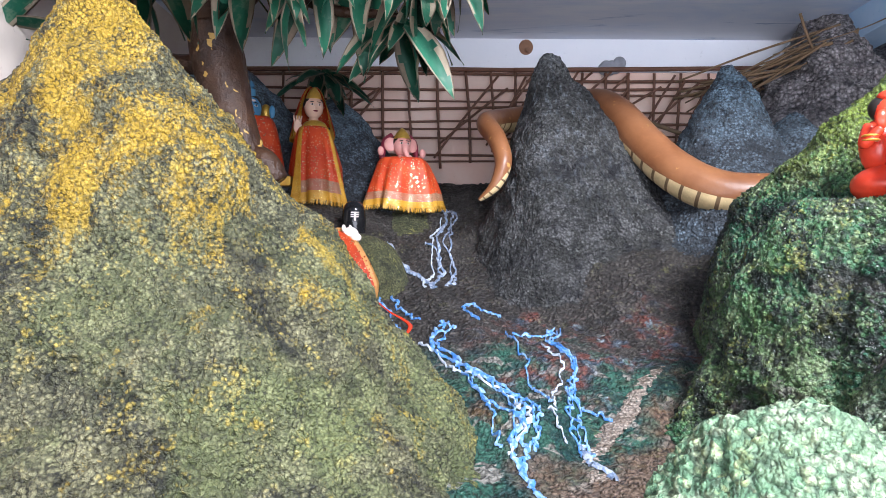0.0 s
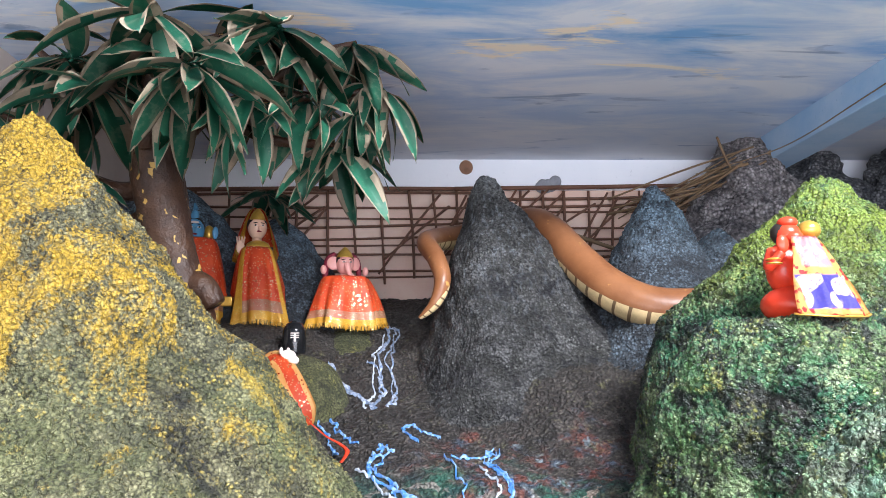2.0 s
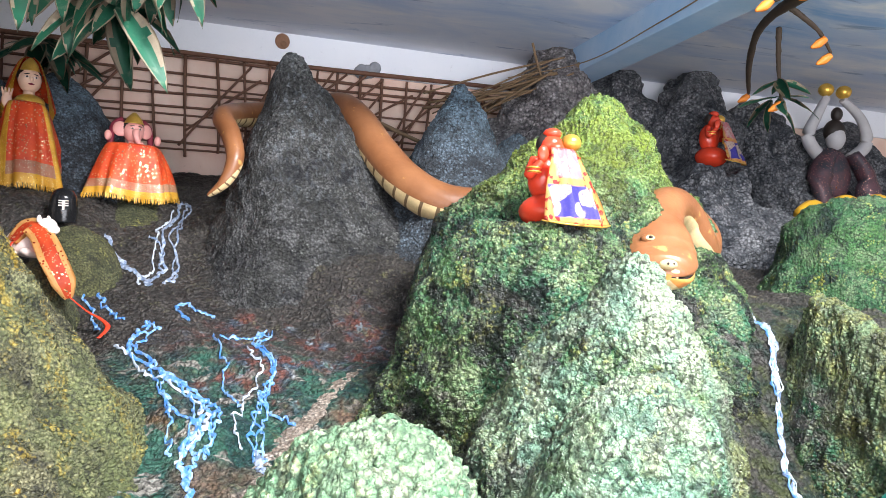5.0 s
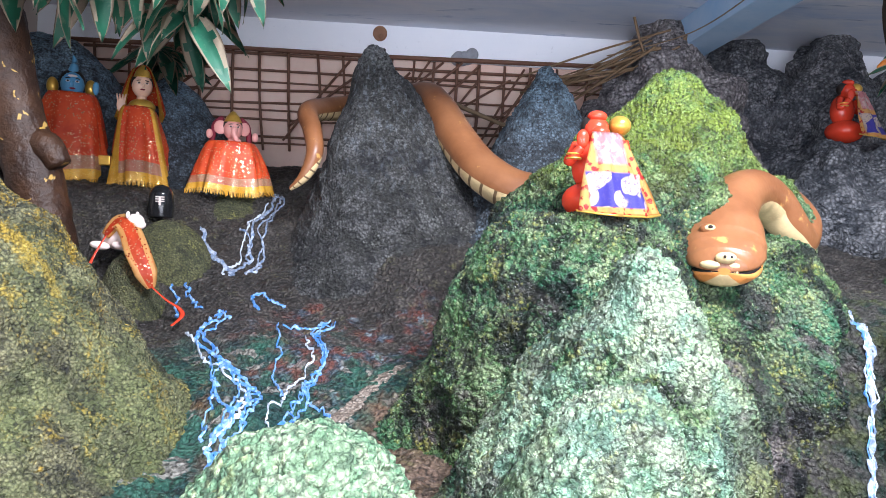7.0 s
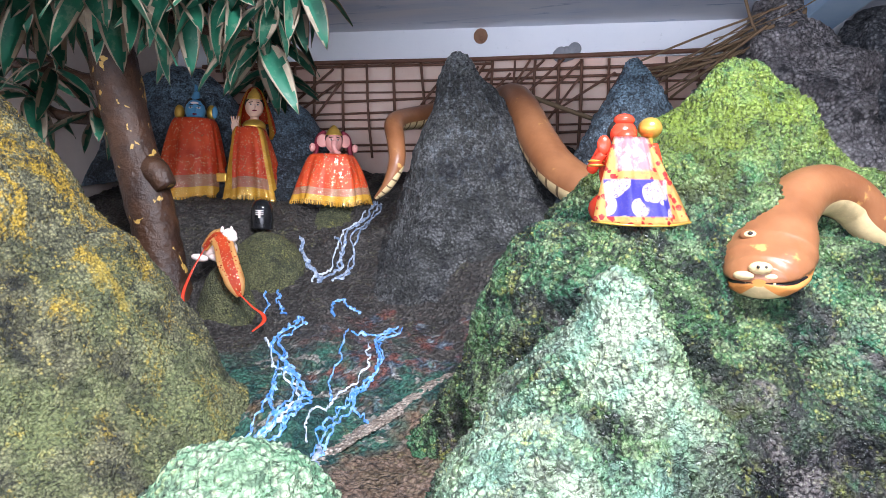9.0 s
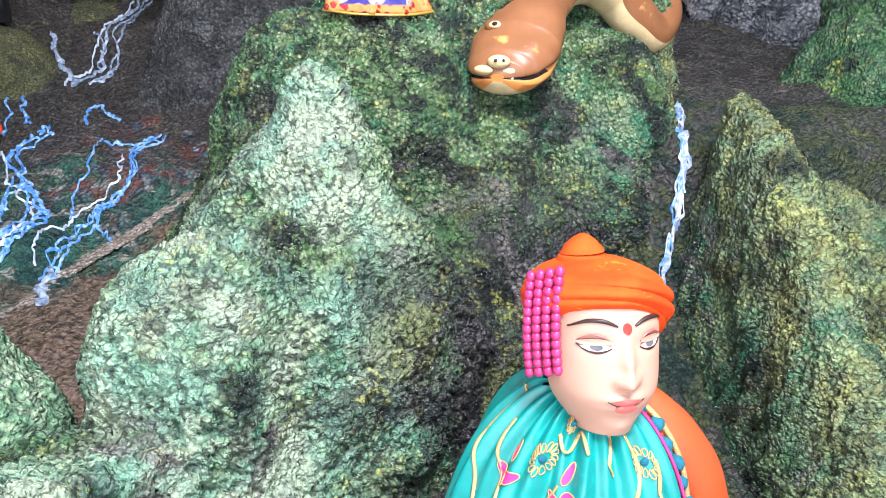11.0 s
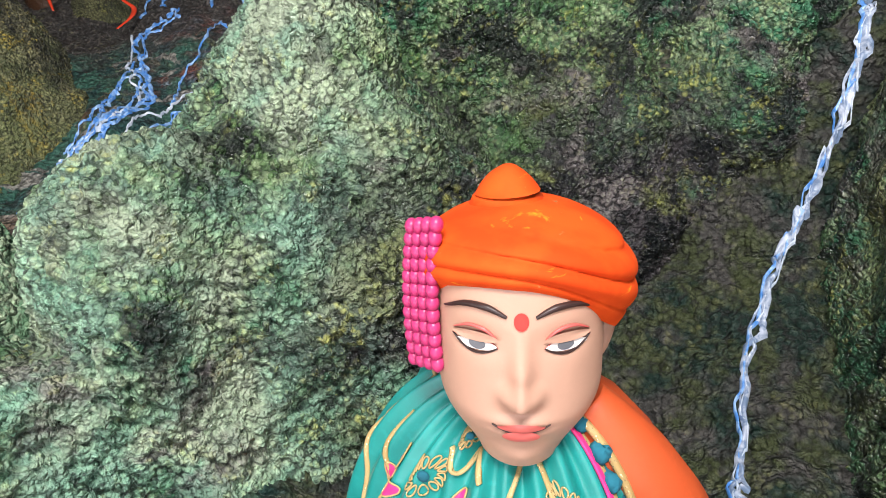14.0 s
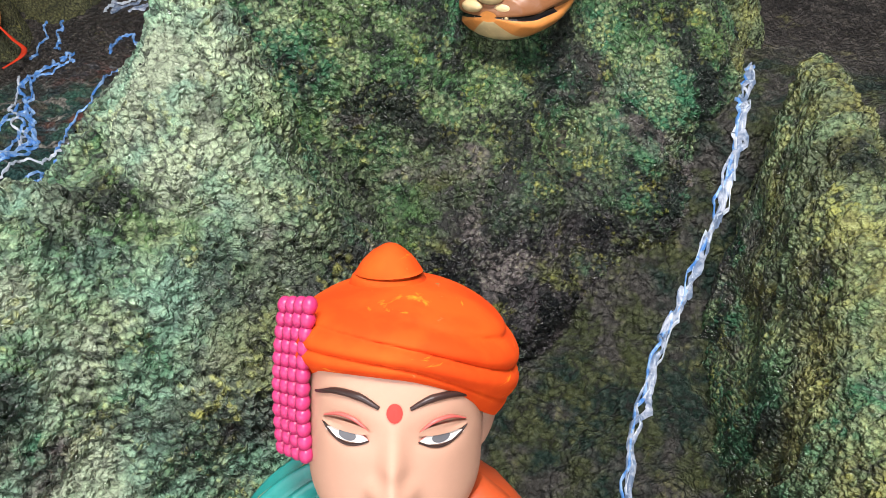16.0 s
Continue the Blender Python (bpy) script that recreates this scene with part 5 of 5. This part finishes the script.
# ---- seated statue with raised arms ----
SKIN = plain("grey_statue_paint", (0.42, 0.41, 0.42), 0.45, var=0.1)
DARKCLOTH = sequin_cloth("dark_sequin_shawl", (0.03, 0.03, 0.04), (0.09, 0.04, 0.05), (0.5, 0.25, 0.2), 60)
YELLOW = plain("yellow_gloss_paint", (0.75, 0.42, 0.03), 0.35, var=0.1)
bm = bmesh.new()
X, Y, Z = 5.06, 4.6, 1.98
ball(bm, (X, Y, Z + 0.68), (0.075, 0.075, 0.10), 0)
ball(bm, (X, Y + 0.02, Z + 0.74), (0.085, 0.08, 0.10), 1)
ball(bm, (X, Y, Z + 0.88), (0.045, 0.045, 0.06), 1)
ball(bm, (X, Y + 0.03, Z + 0.36), (0.17, 0.12, 0.24), 2)
ball(bm, (X, Y - 0.05, Z + 0.08), (0.34, 0.22, 0.11), 2)
for sx in (-1, 1):
    tube(bm, [(X + sx * 0.16, Y, Z + 0.52), (X + sx * 0.30, Y - 0.02, Z + 0.66), (X + sx * 0.22, Y - 0.03, Z + 0.86), (X + sx * 0.08 - 0.06, Y - 0.03, Z + 1.0)], [0.055, 0.05, 0.04, 0.03], 12, 24, 0)
    ball(bm, (X + sx * 0.09 - 0.06, Y - 0.03, Z + 1.06), (0.06, 0.06, 0.055), 3)
    tube(bm, [(X + sx * 0.12, Y - 0.06, Z + 0.55), (X + sx * 0.24, Y - 0.1, Z + 0.35), (X + sx * 0.22, Y - 0.14, Z + 0.1)], [0.07, 0.10, 0.10], 12, 20, 2, 0.7)
tagged(solid("seated_statue", bm, [SKIN, HAIR, DARKCLOTH, GOLD]), "grey seated statue in dark sequinned shawl raising gold pots", "statue")
for cx, cy, cz, l in ((4.78, 4.2, 2.03, 0.16), (5.1, 4.22, 2.06, 0.18), (4.62, 4.35, 1.99, 0.12)):
    bm = bmesh.new()
    tube(bm, [(cx - l, cy, cz - 0.02), (cx, cy, cz + 0.02), (cx + l, cy, cz)], [0.06, 0.10, 0.07], 14, 20)
    tagged(solid("yellow_bolster", bm, YELLOW, True), "glossy yellow rounded bolster beside the seated statue", "bolster", "bolsters")

# ---- the large turbaned statue ----
STSKIN = plain("pale_pink_statue_paint", (0.44, 0.25, 0.175), 0.5, var=0.05, scale=30, bump=0.05)
k = Mat("orange_turban_paint", 0.8, 0, 0.12)
col = k.mix(k.step(k.noise(12, 4), 0.4, 0.6), (0.56, 0.048, 0.005), (0.66, 0.075, 0.008))
col = k.mix(k.step(k.noise(16, 5, 0.65, 0.3, k.scaled((1, 1, 9))), 0.63, 0.70, 0, 0.75), col, (0.80, 0.30, 0.02))
col = k.mix(k.step(k.noise(60, 3), 0.70, 0.73), col, (0.25, 0.12, 0.04))
k.colour(col)
TURBAN = k.m
MAGENTA = plain("magenta_paint", (0.46, 0.03, 0.13), 0.4, var=0.12)
LIPRED = plain("rose_lip_paint", (0.50, 0.10, 0.085), 0.35, var=0.1)
BROWP = plain("brown_black_line_paint", (0.03, 0.014, 0.012), 0.4)
EYEW = plain("eye_white_paint", (0.66, 0.60, 0.56), 0.3, var=0.05)
IRIS = plain("grey_iris_paint", (0.10, 0.10, 0.11), 0.3)
REDDOT = plain("red_dot_paint", (0.72, 0.03, 0.02), 0.4)
ORANGECLOTH = plain("orange_statue_cloth", (0.48, 0.07, 0.015), 0.55, var=0.15)

HX, HY, HZ = 1.913, 1.02, 1.196


def face_y(x, z):
    """How far forward the face stands at a place across and up it."""
    h = (z - 0.0)
    wide = 0.083 * (1 - 0.50 * ss(np.float64(-h), 0.01, 0.11) ** 1.4)
    u = min(1.0, (abs(x) / wide) ** 2.3)
    top = 0.092 - 0.028 * float(ss(np.float64(-h), 0.03, 0.10)) - 0.012 * float(ss(np.float64(h), 0.04, 0.12))
    y = top * math.sqrt(max(0.0, 1 - u))
    nose = math.exp(-(x / 0.0100) ** 2) * (0.019 * float(ss(np.float64(h), 0.055, -0.012)) * (1 - float(ss(np.float64(-h), 0.014, 0.026))) + 0.004 * float(ss(np.float64(h), 0.075, 0.05)) * float(ss(np.float64(-h), -0.005, -0.02)))
    wing = 0.008 * sum(math.exp(-((x - sx * 0.0135) / 0.008) ** 2 - ((h + 0.008) / 0.010) ** 2) for sx in (-1, 1))
    socket = -0.007 * sum(math.exp(-((x - sx * 0.040) / 0.022) ** 2 - ((h - 0.044) / 0.013) ** 2) for sx in (-1, 1))
    lips = 0.007 * math.exp(-(x / 0.022) ** 2) * (math.exp(-((h + 0.037) / 0.007) ** 2) + math.exp(-((h + 0.050) / 0.008) ** 2)) - 0.003 * math.exp(-(x / 0.024) ** 2 - ((h + 0.0435) / 0.003) ** 2)
    chin = 0.010 * math.exp(-(x / 0.022) ** 2 - ((h + 0.082) / 0.016) ** 2)
    return y + nose + wing + socket + lips + chin


bm = bmesh.new()
N, R = 81, 84
rows = []
for i in range(R + 1):
    h = -0.1 + 0.197 * i / R
    wide = 0.083 * (1 - 0.50 * float(ss(np.float64(-h), 0.01, 0.11)) ** 1.4) * (1.0 if h < 0.09 else 1 - ((h - 0.09) / 0.1) ** 2)
    if i == 0:
        wide *= 0.45
    rows.append([bm.verts.new((HX + wide * math.sin(a), HY - face_y(wide * math.sin(a) * 0.999, h) + (0.012 if i == 0 else 0) - 0.0, HZ + h)) for a in np.linspace(-math.pi / 2, math.pi / 2, N)])
for i in range(R):
    for j in range(N - 1):
        bm.faces.new((rows[i][j], rows[i][j + 1], rows[i + 1][j + 1], rows[i + 1][j])).smooth = True
bm.faces.new(rows[0][::-1])
ball(bm, (HX, HY + 0.025, HZ + 0.015), (0.078, 0.085, 0.105), 0, (0, 0, 0), 24, 18)
for sx in (-1, 1):
    tube(bm, [(HX + sx * 0.080, HY + 0.010, HZ + 0.06), (HX + sx * 0.087, HY + 0.012, HZ + 0.035), (HX + sx * 0.083, HY + 0.010, HZ + 0.002), (HX + sx * 0.077, HY + 0.006, HZ - 0.012)], [0.008, 0.010, 0.008, 0.005], 10, 16, 0, 1.4)


def on_face(x, h, lift=0.0012):
    return (HX + x, HY - face_y(x, h) - lift, HZ + h)


def face_line(pts, rad, mi):
    tube(bm, [on_face(*p) for p in spline([(*q, 0) for q in pts], 26)[:, :2]], rad, 6, 52, mi, 0.9)


def face_patch(cx, ch, rx, rz, mi, lift, power=1.0):
    c = bm.verts.new(on_face(cx, ch, lift))
    ring = []
    for q in range(28):
        a = 2 * math.pi * q / 28
        sx = math.copysign(abs(math.cos(a)) ** 1.0, math.cos(a))
        sz = math.copysign(abs(math.sin(a)) ** power, math.sin(a))
        ring.append(bm.verts.new(on_face(cx + rx * sx, ch + rz * sz, lift)))
    for q in range(28):
        f = bm.faces.new((c, ring[q], ring[(q + 1) % 28]))
        f.material_index, f.smooth = mi, True


for sx in (-1, 1):
    face_line([(sx * 0.013, 0.0680), (sx * 0.031, 0.0755), (sx * 0.052, 0.0755), (sx * 0.071, 0.0655)], [0.0016, 0.0036, 0.0032, 0.0012], 3)
    face_patch(sx * 0.041, 0.0385, 0.0195, 0.0048, 4, 0.0018, 1.3)
    face_patch(sx * 0.040, 0.0390, 0.0078, 0.0044, 5, 0.0026)
    face_patch(sx * 0.042, 0.0462, 0.0215, 0.0050, 0, 0.0036, 1.1)
    face_line([(sx * 0.021, 0.038), (sx * 0.031, 0.033), (sx * 0.043, 0.0315), (sx * 0.055, 0.036), (sx * 0.063, 0.043)], [0.0010, 0.0014, 0.0014, 0.0010], 3)
    face_line([(sx * 0.021, 0.038), (sx * 0.031, 0.0445), (sx * 0.044, 0.0470), (sx * 0.056, 0.0450), (sx * 0.063, 0.043)], [0.0005, 0.0009, 0.0009, 0.0006], 6)
    face_line([(sx * 0.022, 0.046), (sx * 0.034, 0.0545), (sx * 0.048, 0.0560), (sx * 0.062, 0.049)], [0.0008, 0.0022, 0.0018, 0.0006], 6)
face_patch(0, 0.065, 0.0068, 0.0075, 7, 0.0016)
face_patch(0, -0.0385, 0.0225, 0.0056, 6, 0.0026, 1.5)
face_patch(0, -0.0495, 0.0175, 0.0068, 6, 0.0026, 1.1)
face_line([(-0.027, -0.0372), (-0.013, -0.0440), (0, -0.0432), (0.013, -0.0440), (0.027, -0.0372)], [0.0008, 0.0014, 0.0008], 3)

# turban: wound folds, a knob, and the tasselled tail
N, R = 96, 60
rows = []
for i in range(R + 1):
    v = i / R
    ring = []
    for j in range(N):
        a = 2 * math.pi * j / N
        sag = 0.020 * math.cos(a) * (1 - v)
        wind = (v + 0.10 * math.sin(a - 0.5) + 0.05 * math.sin(2 * a)) * 8.0
        crease = 0.0105 * (abs(math.sin(wind * math.pi * 0.5)) ** 0.45 - 0.4) * math.sin(math.pi * min(1, v * 1.05)) * (0.55 + 0.45 * math.cos(a - 0.6))
        pr = (math.sqrt(max(0.0, 1 - ((v - 0.34) / 0.66) ** 2.3)) if v > 0.34 else 0.86 + 0.14 * math.sin(v / 0.34 * math.pi / 2))
        rr = max(0.03 if v < 1 else 0.0, pr)
        ring.append(bm.verts.new((HX + 0.005 + (0.110 * rr + crease) * math.sin(a), HY + 0.028 - (0.118 * rr + crease) * math.cos(a), HZ + 0.067 + 0.083 * v + (0.016 * math.cos(a) - 0.006 * math.sin(a) - 0.020 * math.sin(a) ** 2 - 0.026 * max(0.0, math.sin(a)) ** 1.5) * (1 - v))))
    rows.append(ring)
for i in range(R):
    for j in range(N):
        f = bm.faces.new((rows[i][j], rows[i][(j + 1) % N], rows[i + 1][(j + 1) % N], rows[i + 1][j]))
        f.smooth, f.material_index = True, 1
bm.faces.new(rows[-1]).material_index = 1
tube(bm, [(HX - 0.012, HY + 0.035, HZ + 0.132), (HX - 0.012, HY + 0.035, HZ + 0.150), (HX - 0.013, HY + 0.035, HZ + 0.166), (HX - 0.014, HY + 0.035, HZ + 0.177), (HX - 0.015, HY + 0.035, HZ + 0.182)], [0.044, 0.036, 0.026, 0.014, 0.003], 20, 20, 1)
for c in range(4):
    for r_ in range(12):
        u = r_ / 11
        ball(bm, (HX - 0.074 - 0.010 * math.sin(0.4 + u * 2.0) - 0.0095 * c, HY - 0.040 + 0.013 * c, HZ + 0.140 - 0.142 * u - 0.004 * c), (0.0072, 0.0090, 0.0086), 2, (0, 0, 0), 10, 7)
# the head leans back a little
bmesh.ops.rotate(bm, cent=(HX, HY - 0.07, HZ + 0.02), matrix=Matrix.Rotation(radians(-10), 3, "X"), verts=bm.verts[:])
bmesh.ops.rotate(bm, cent=(HX, HY, HZ), matrix=Matrix.Rotation(radians(11), 3, "Z"), verts=bm.verts[:])
# neck and body under the cloth
tube(bm, [(HX, HY + 0.01, HZ - 0.03), (HX, HY + 0.02, HZ - 0.14)], [0.045, 0.05], 16, 6, 0)
ball(bm, (HX, HY + 0.06, HZ - 0.30), (0.19, 0.13, 0.22), 8, (0, 0, 0), 20, 14)
ball(bm, (HX, HY + 0.05, HZ - 0.52), (0.30, 0.2, 0.2), 8, (0, 0, 0), 20, 14)
tube(bm, [(HX + 0.065, HY + 0.01, HZ - 0.085), (HX + 0.125, HY + 0.0, HZ - 0.15), (HX + 0.175, HY + 0.0, HZ - 0.24), (HX + 0.215, HY + 0.01, HZ - 0.42)], [0.03, 0.045, 0.05, 0.06], 14, 30, 8)
bmesh.ops.recalc_face_normals(bm, faces=bm.faces)
tagged(solid("turbaned_statue", bm, [STSKIN, TURBAN, MAGENTA, BROWP, EYEW, IRIS, LIPRED, REDDOT, ORANGECLOTH]), "painted statue with orange turban and magenta tassel", "statue")

# teal cape
TEAL = plain("teal_satin", (0.012, 0.24, 0.215), 0.32, var=0.3, scale=9)
GOLDTHREAD = sequin_cloth("gold_thread", (0.33, 0.22, 0.08), (0.42, 0.29, 0.12), (0.8, 0.62, 0.34), 300)
HOTPINK = plain("hot_pink_applique", (0.72, 0.03, 0.18), 0.5)
PETROL = plain("petrol_wool", (0.01, 0.12, 0.17), 0.9)
cape = tagged(empty("embroidered_cape", (HX, HY, HZ - 0.5)), "teal satin cape gathered at the neck with gold embroidery", "cape")
CINV = Matrix.Translation((-HX, -HY, -(HZ - 0.5)))


def cape_at(a, v, lift=0.0):
    """A place on the cape: a is the angle from the front, v runs from the neck down."""
    gather = (1 - v) ** 1.5
    f = 0.010 * math.sin(26 * a) * gather + (0.005 + 0.014 * v) * math.sin(9 * a + 1.2 + 4.5 * v + 1.1 * math.sin(3 * a + 5 * v)) + 0.010 * v * math.sin(5 * a + 0.7)
    w = 0.062 + 0.215 * (1 - math.exp(-2.3 * v)) * (1 - 0.10 * math.cos(a)) + f + lift
    d = 0.058 + 0.150 * (1 - math.exp(-2.2 * v)) + f + lift
    drop = 0.075 + 0.50 * v ** 1.25 + 0.02 * gather * math.cos(a) + 0.030 * (abs(a) / math.pi < 0.25) * gather * 0
    return (HX - 0.004 + w * math.sin(a), HY + 0.02 - d * math.cos(a), HZ - drop + 0.012)


bm = bmesh.new()
N, R = 260, 60
rows = [[bm.verts.new(cape_at(a, i / R)) for a in np.linspace(-2.75, 1.05, N)] for i in range(R + 1)]
for i in range(R):
    for j in range(N - 1):
        bm.faces.new((rows[i][j], rows[i][j + 1], rows[i + 1][j + 1], rows[i + 1][j])).smooth = True
bmesh.ops.recalc_face_normals(bm, faces=bm.faces)
ob = part("cape_cloth", bm, TEAL, cape, smooth=True)
ob.matrix_parent_inverse = CINV


def sewn(name, bm, mat, label=""):
    o = part(name, bm, mat, cape, label, True)
    o.matrix_parent_inverse = CINV


def vine(pts, r):
    bm = bmesh.new()
    c = spline([(*p, 0) for p in pts], 40)
    tube(bm, [cape_at(p[0], p[1], 0.002) for p in c], [r, r], 6, 60, 0, 0.5)
    sewn("vine", bm, GOLDTHREAD, "gold thread vine")


for pts in (((-1.25, 0.15), (-1.1, 0.28), (-0.85, 0.42), (-0.7, 0.6)), ((-1.5, 0.2), (-1.2, 0.45), (-1.1, 0.7)), ((-0.85, 0.42), (-0.55, 0.36), (-0.42, 0.28)), ((-0.55, 0.12), (-0.38, 0.17), (-0.25, 0.10), (-0.15, 0.15)),
            ((0.12, 0.05), (0.16, 0.12), (0.08, 0.18), (0.13, 0.24)), ((0.35, 0.1), (0.42, 0.22), (0.28, 0.32), (0.36, 0.42), (0.24, 0.5)), ((-0.7, 0.6), (-0.4, 0.66), (-0.12, 0.62), (0.1, 0.7)), ((0.6, 0.2), (0.52, 0.30), (0.64, 0.38)), ((-0.3, 0.4), (-0.12, 0.36), (-0.02, 0.42)), ((-1.6, 0.05), (-1.5, 0.1), (-1.45, 0.22))):
    vine(pts, 0.0036)
for a, v, s in ((-0.62, 0.20, 1.0), (-0.45, 0.5, 0.9), (0.48, 0.2, 0.9), (-1.15, 0.6, 1.0), (-0.4, 0.06, 0.7), (0.25, 0.55, 0.8)):
    bm = bmesh.new()
    for q in range(14):
        th = 2 * math.pi * q / 14
        loop = []
        for e in np.linspace(0, 2 * math.pi, 10):
            rr = (0.017 + 0.007 * math.cos(e)) * s
            tt = th + 0.17 * math.sin(e)
            loop.append(cape_at(a + rr * math.cos(tt) / 0.17, v + rr * math.sin(tt) / 0.42, 0.002))
        tube(bm, loop, [0.0011, 0.0011], 5, 20)
    sewn("flower", bm, GOLDTHREAD, "looped gold thread flower")
    bm = bmesh.new()
    ball(bm, cape_at(a, v, 0.001), (0.007 * s, 0.004, 0.007 * s))
    sewn("flower_heart", bm, PETROL)
for a, v, tilt in ((-0.95, 0.22, 80), (-0.88, 0.30, 20), (-1.02, 0.31, 140), (-0.33, 0.24, 60), (-0.28, 0.31, 10), (-0.42, 0.33, 150), (0.05, 0.5, 80), (0.12, 0.56, 30), (-0.03, 0.57, 140), (0.52, 0.36, 90)):
    bm = bmesh.new()
    th = radians(tilt)
    mid = (a + 0.0, v)
    ring, rim = [], []
    for q in range(20):
        e = 2 * math.pi * q / 20
        lx, lz = 0.017 * math.cos(e), 0.0075 * math.sin(e) * (1 - 0.35 * math.cos(e))
        px, pz = lx * math.cos(th) - lz * math.sin(th), lx * math.sin(th) + lz * math.cos(th)
        ring.append(cape_at(a + px / 0.17, v - pz / 0.42, 0.003))
    c = bm.verts.new(cape_at(a, v, 0.0045))
    vs = [bm.verts.new(p) for p in ring]
    for q in range(20):
        bm.faces.new((c, vs[q], vs[(q + 1) % 20]))
    sewn("petal", bm, HOTPINK, "hot pink petal applique")
    bm = bmesh.new()
    tube(bm, ring + [ring[0]], [0.0012, 0.0012], 5, 44)
    sewn("petal_edge", bm, GOLDTHREAD)
for i in range(10):
    v = 0.06 + 0.07 * i
    p = cape_at(0.93 + 0.03 * (i % 2), v, 0.006)
    bm = bmesh.new()
    ball(bm, p, (0.013, 0.011, 0.013), 0, (20 * i, 30 * i, 0), 12, 9)
    o = bm.verts
    for q in o:
        q.co += Vector((random.uniform(-1, 1), random.uniform(-1, 1), random.uniform(-1, 1))) * 0.0018
    sewn("tuft", bm, PETROL, "petrol blue woollen tuft")
for off, mat, r in ((0.84, HOTPINK, 0.0035), (0.88, GOLDTHREAD, 0.005), (0.99, GOLDTHREAD, 0.005), (0.80, HOTPINK, 0.0025)):
    bm = bmesh.new()
    tube(bm, [cape_at(off + 0.025 * math.sin(9 * v), v, 0.005) for v in np.linspace(0.03, 0.9, 26)], [r, r], 6, 90)
    sewn("braid", bm, mat, "braided border cord")

# red board beside the statue
bm = box_bm(-0.5, 0.5, -0.03, 0.03, -0.04, 0.04, 0.008)
rail = tagged(solid("red_board", bm, plain("red_oxide_paint", (0.22, 0.045, 0.03), 0.5)), "red oxide painted board at the edge of the model", "board")
rail.matrix_world = pose(2.62, 0.93, 0.93, 0, 0, 9)
tagged(solid("board_post", box_bm(2.9, 2.96, 0.93, 1.0, 0.5, 0.9, 0.004), plain("red_oxide_post_paint", (0.2, 0.045, 0.03), 0.5)), "short red post under the board", "post")
tagged(solid("plinth", box_bm(1.70, 2.12, 0.90, 1.24, 0.45, 0.62, 0.01), SAND), "low plaster plinth under the turbaned statue", "plinth")
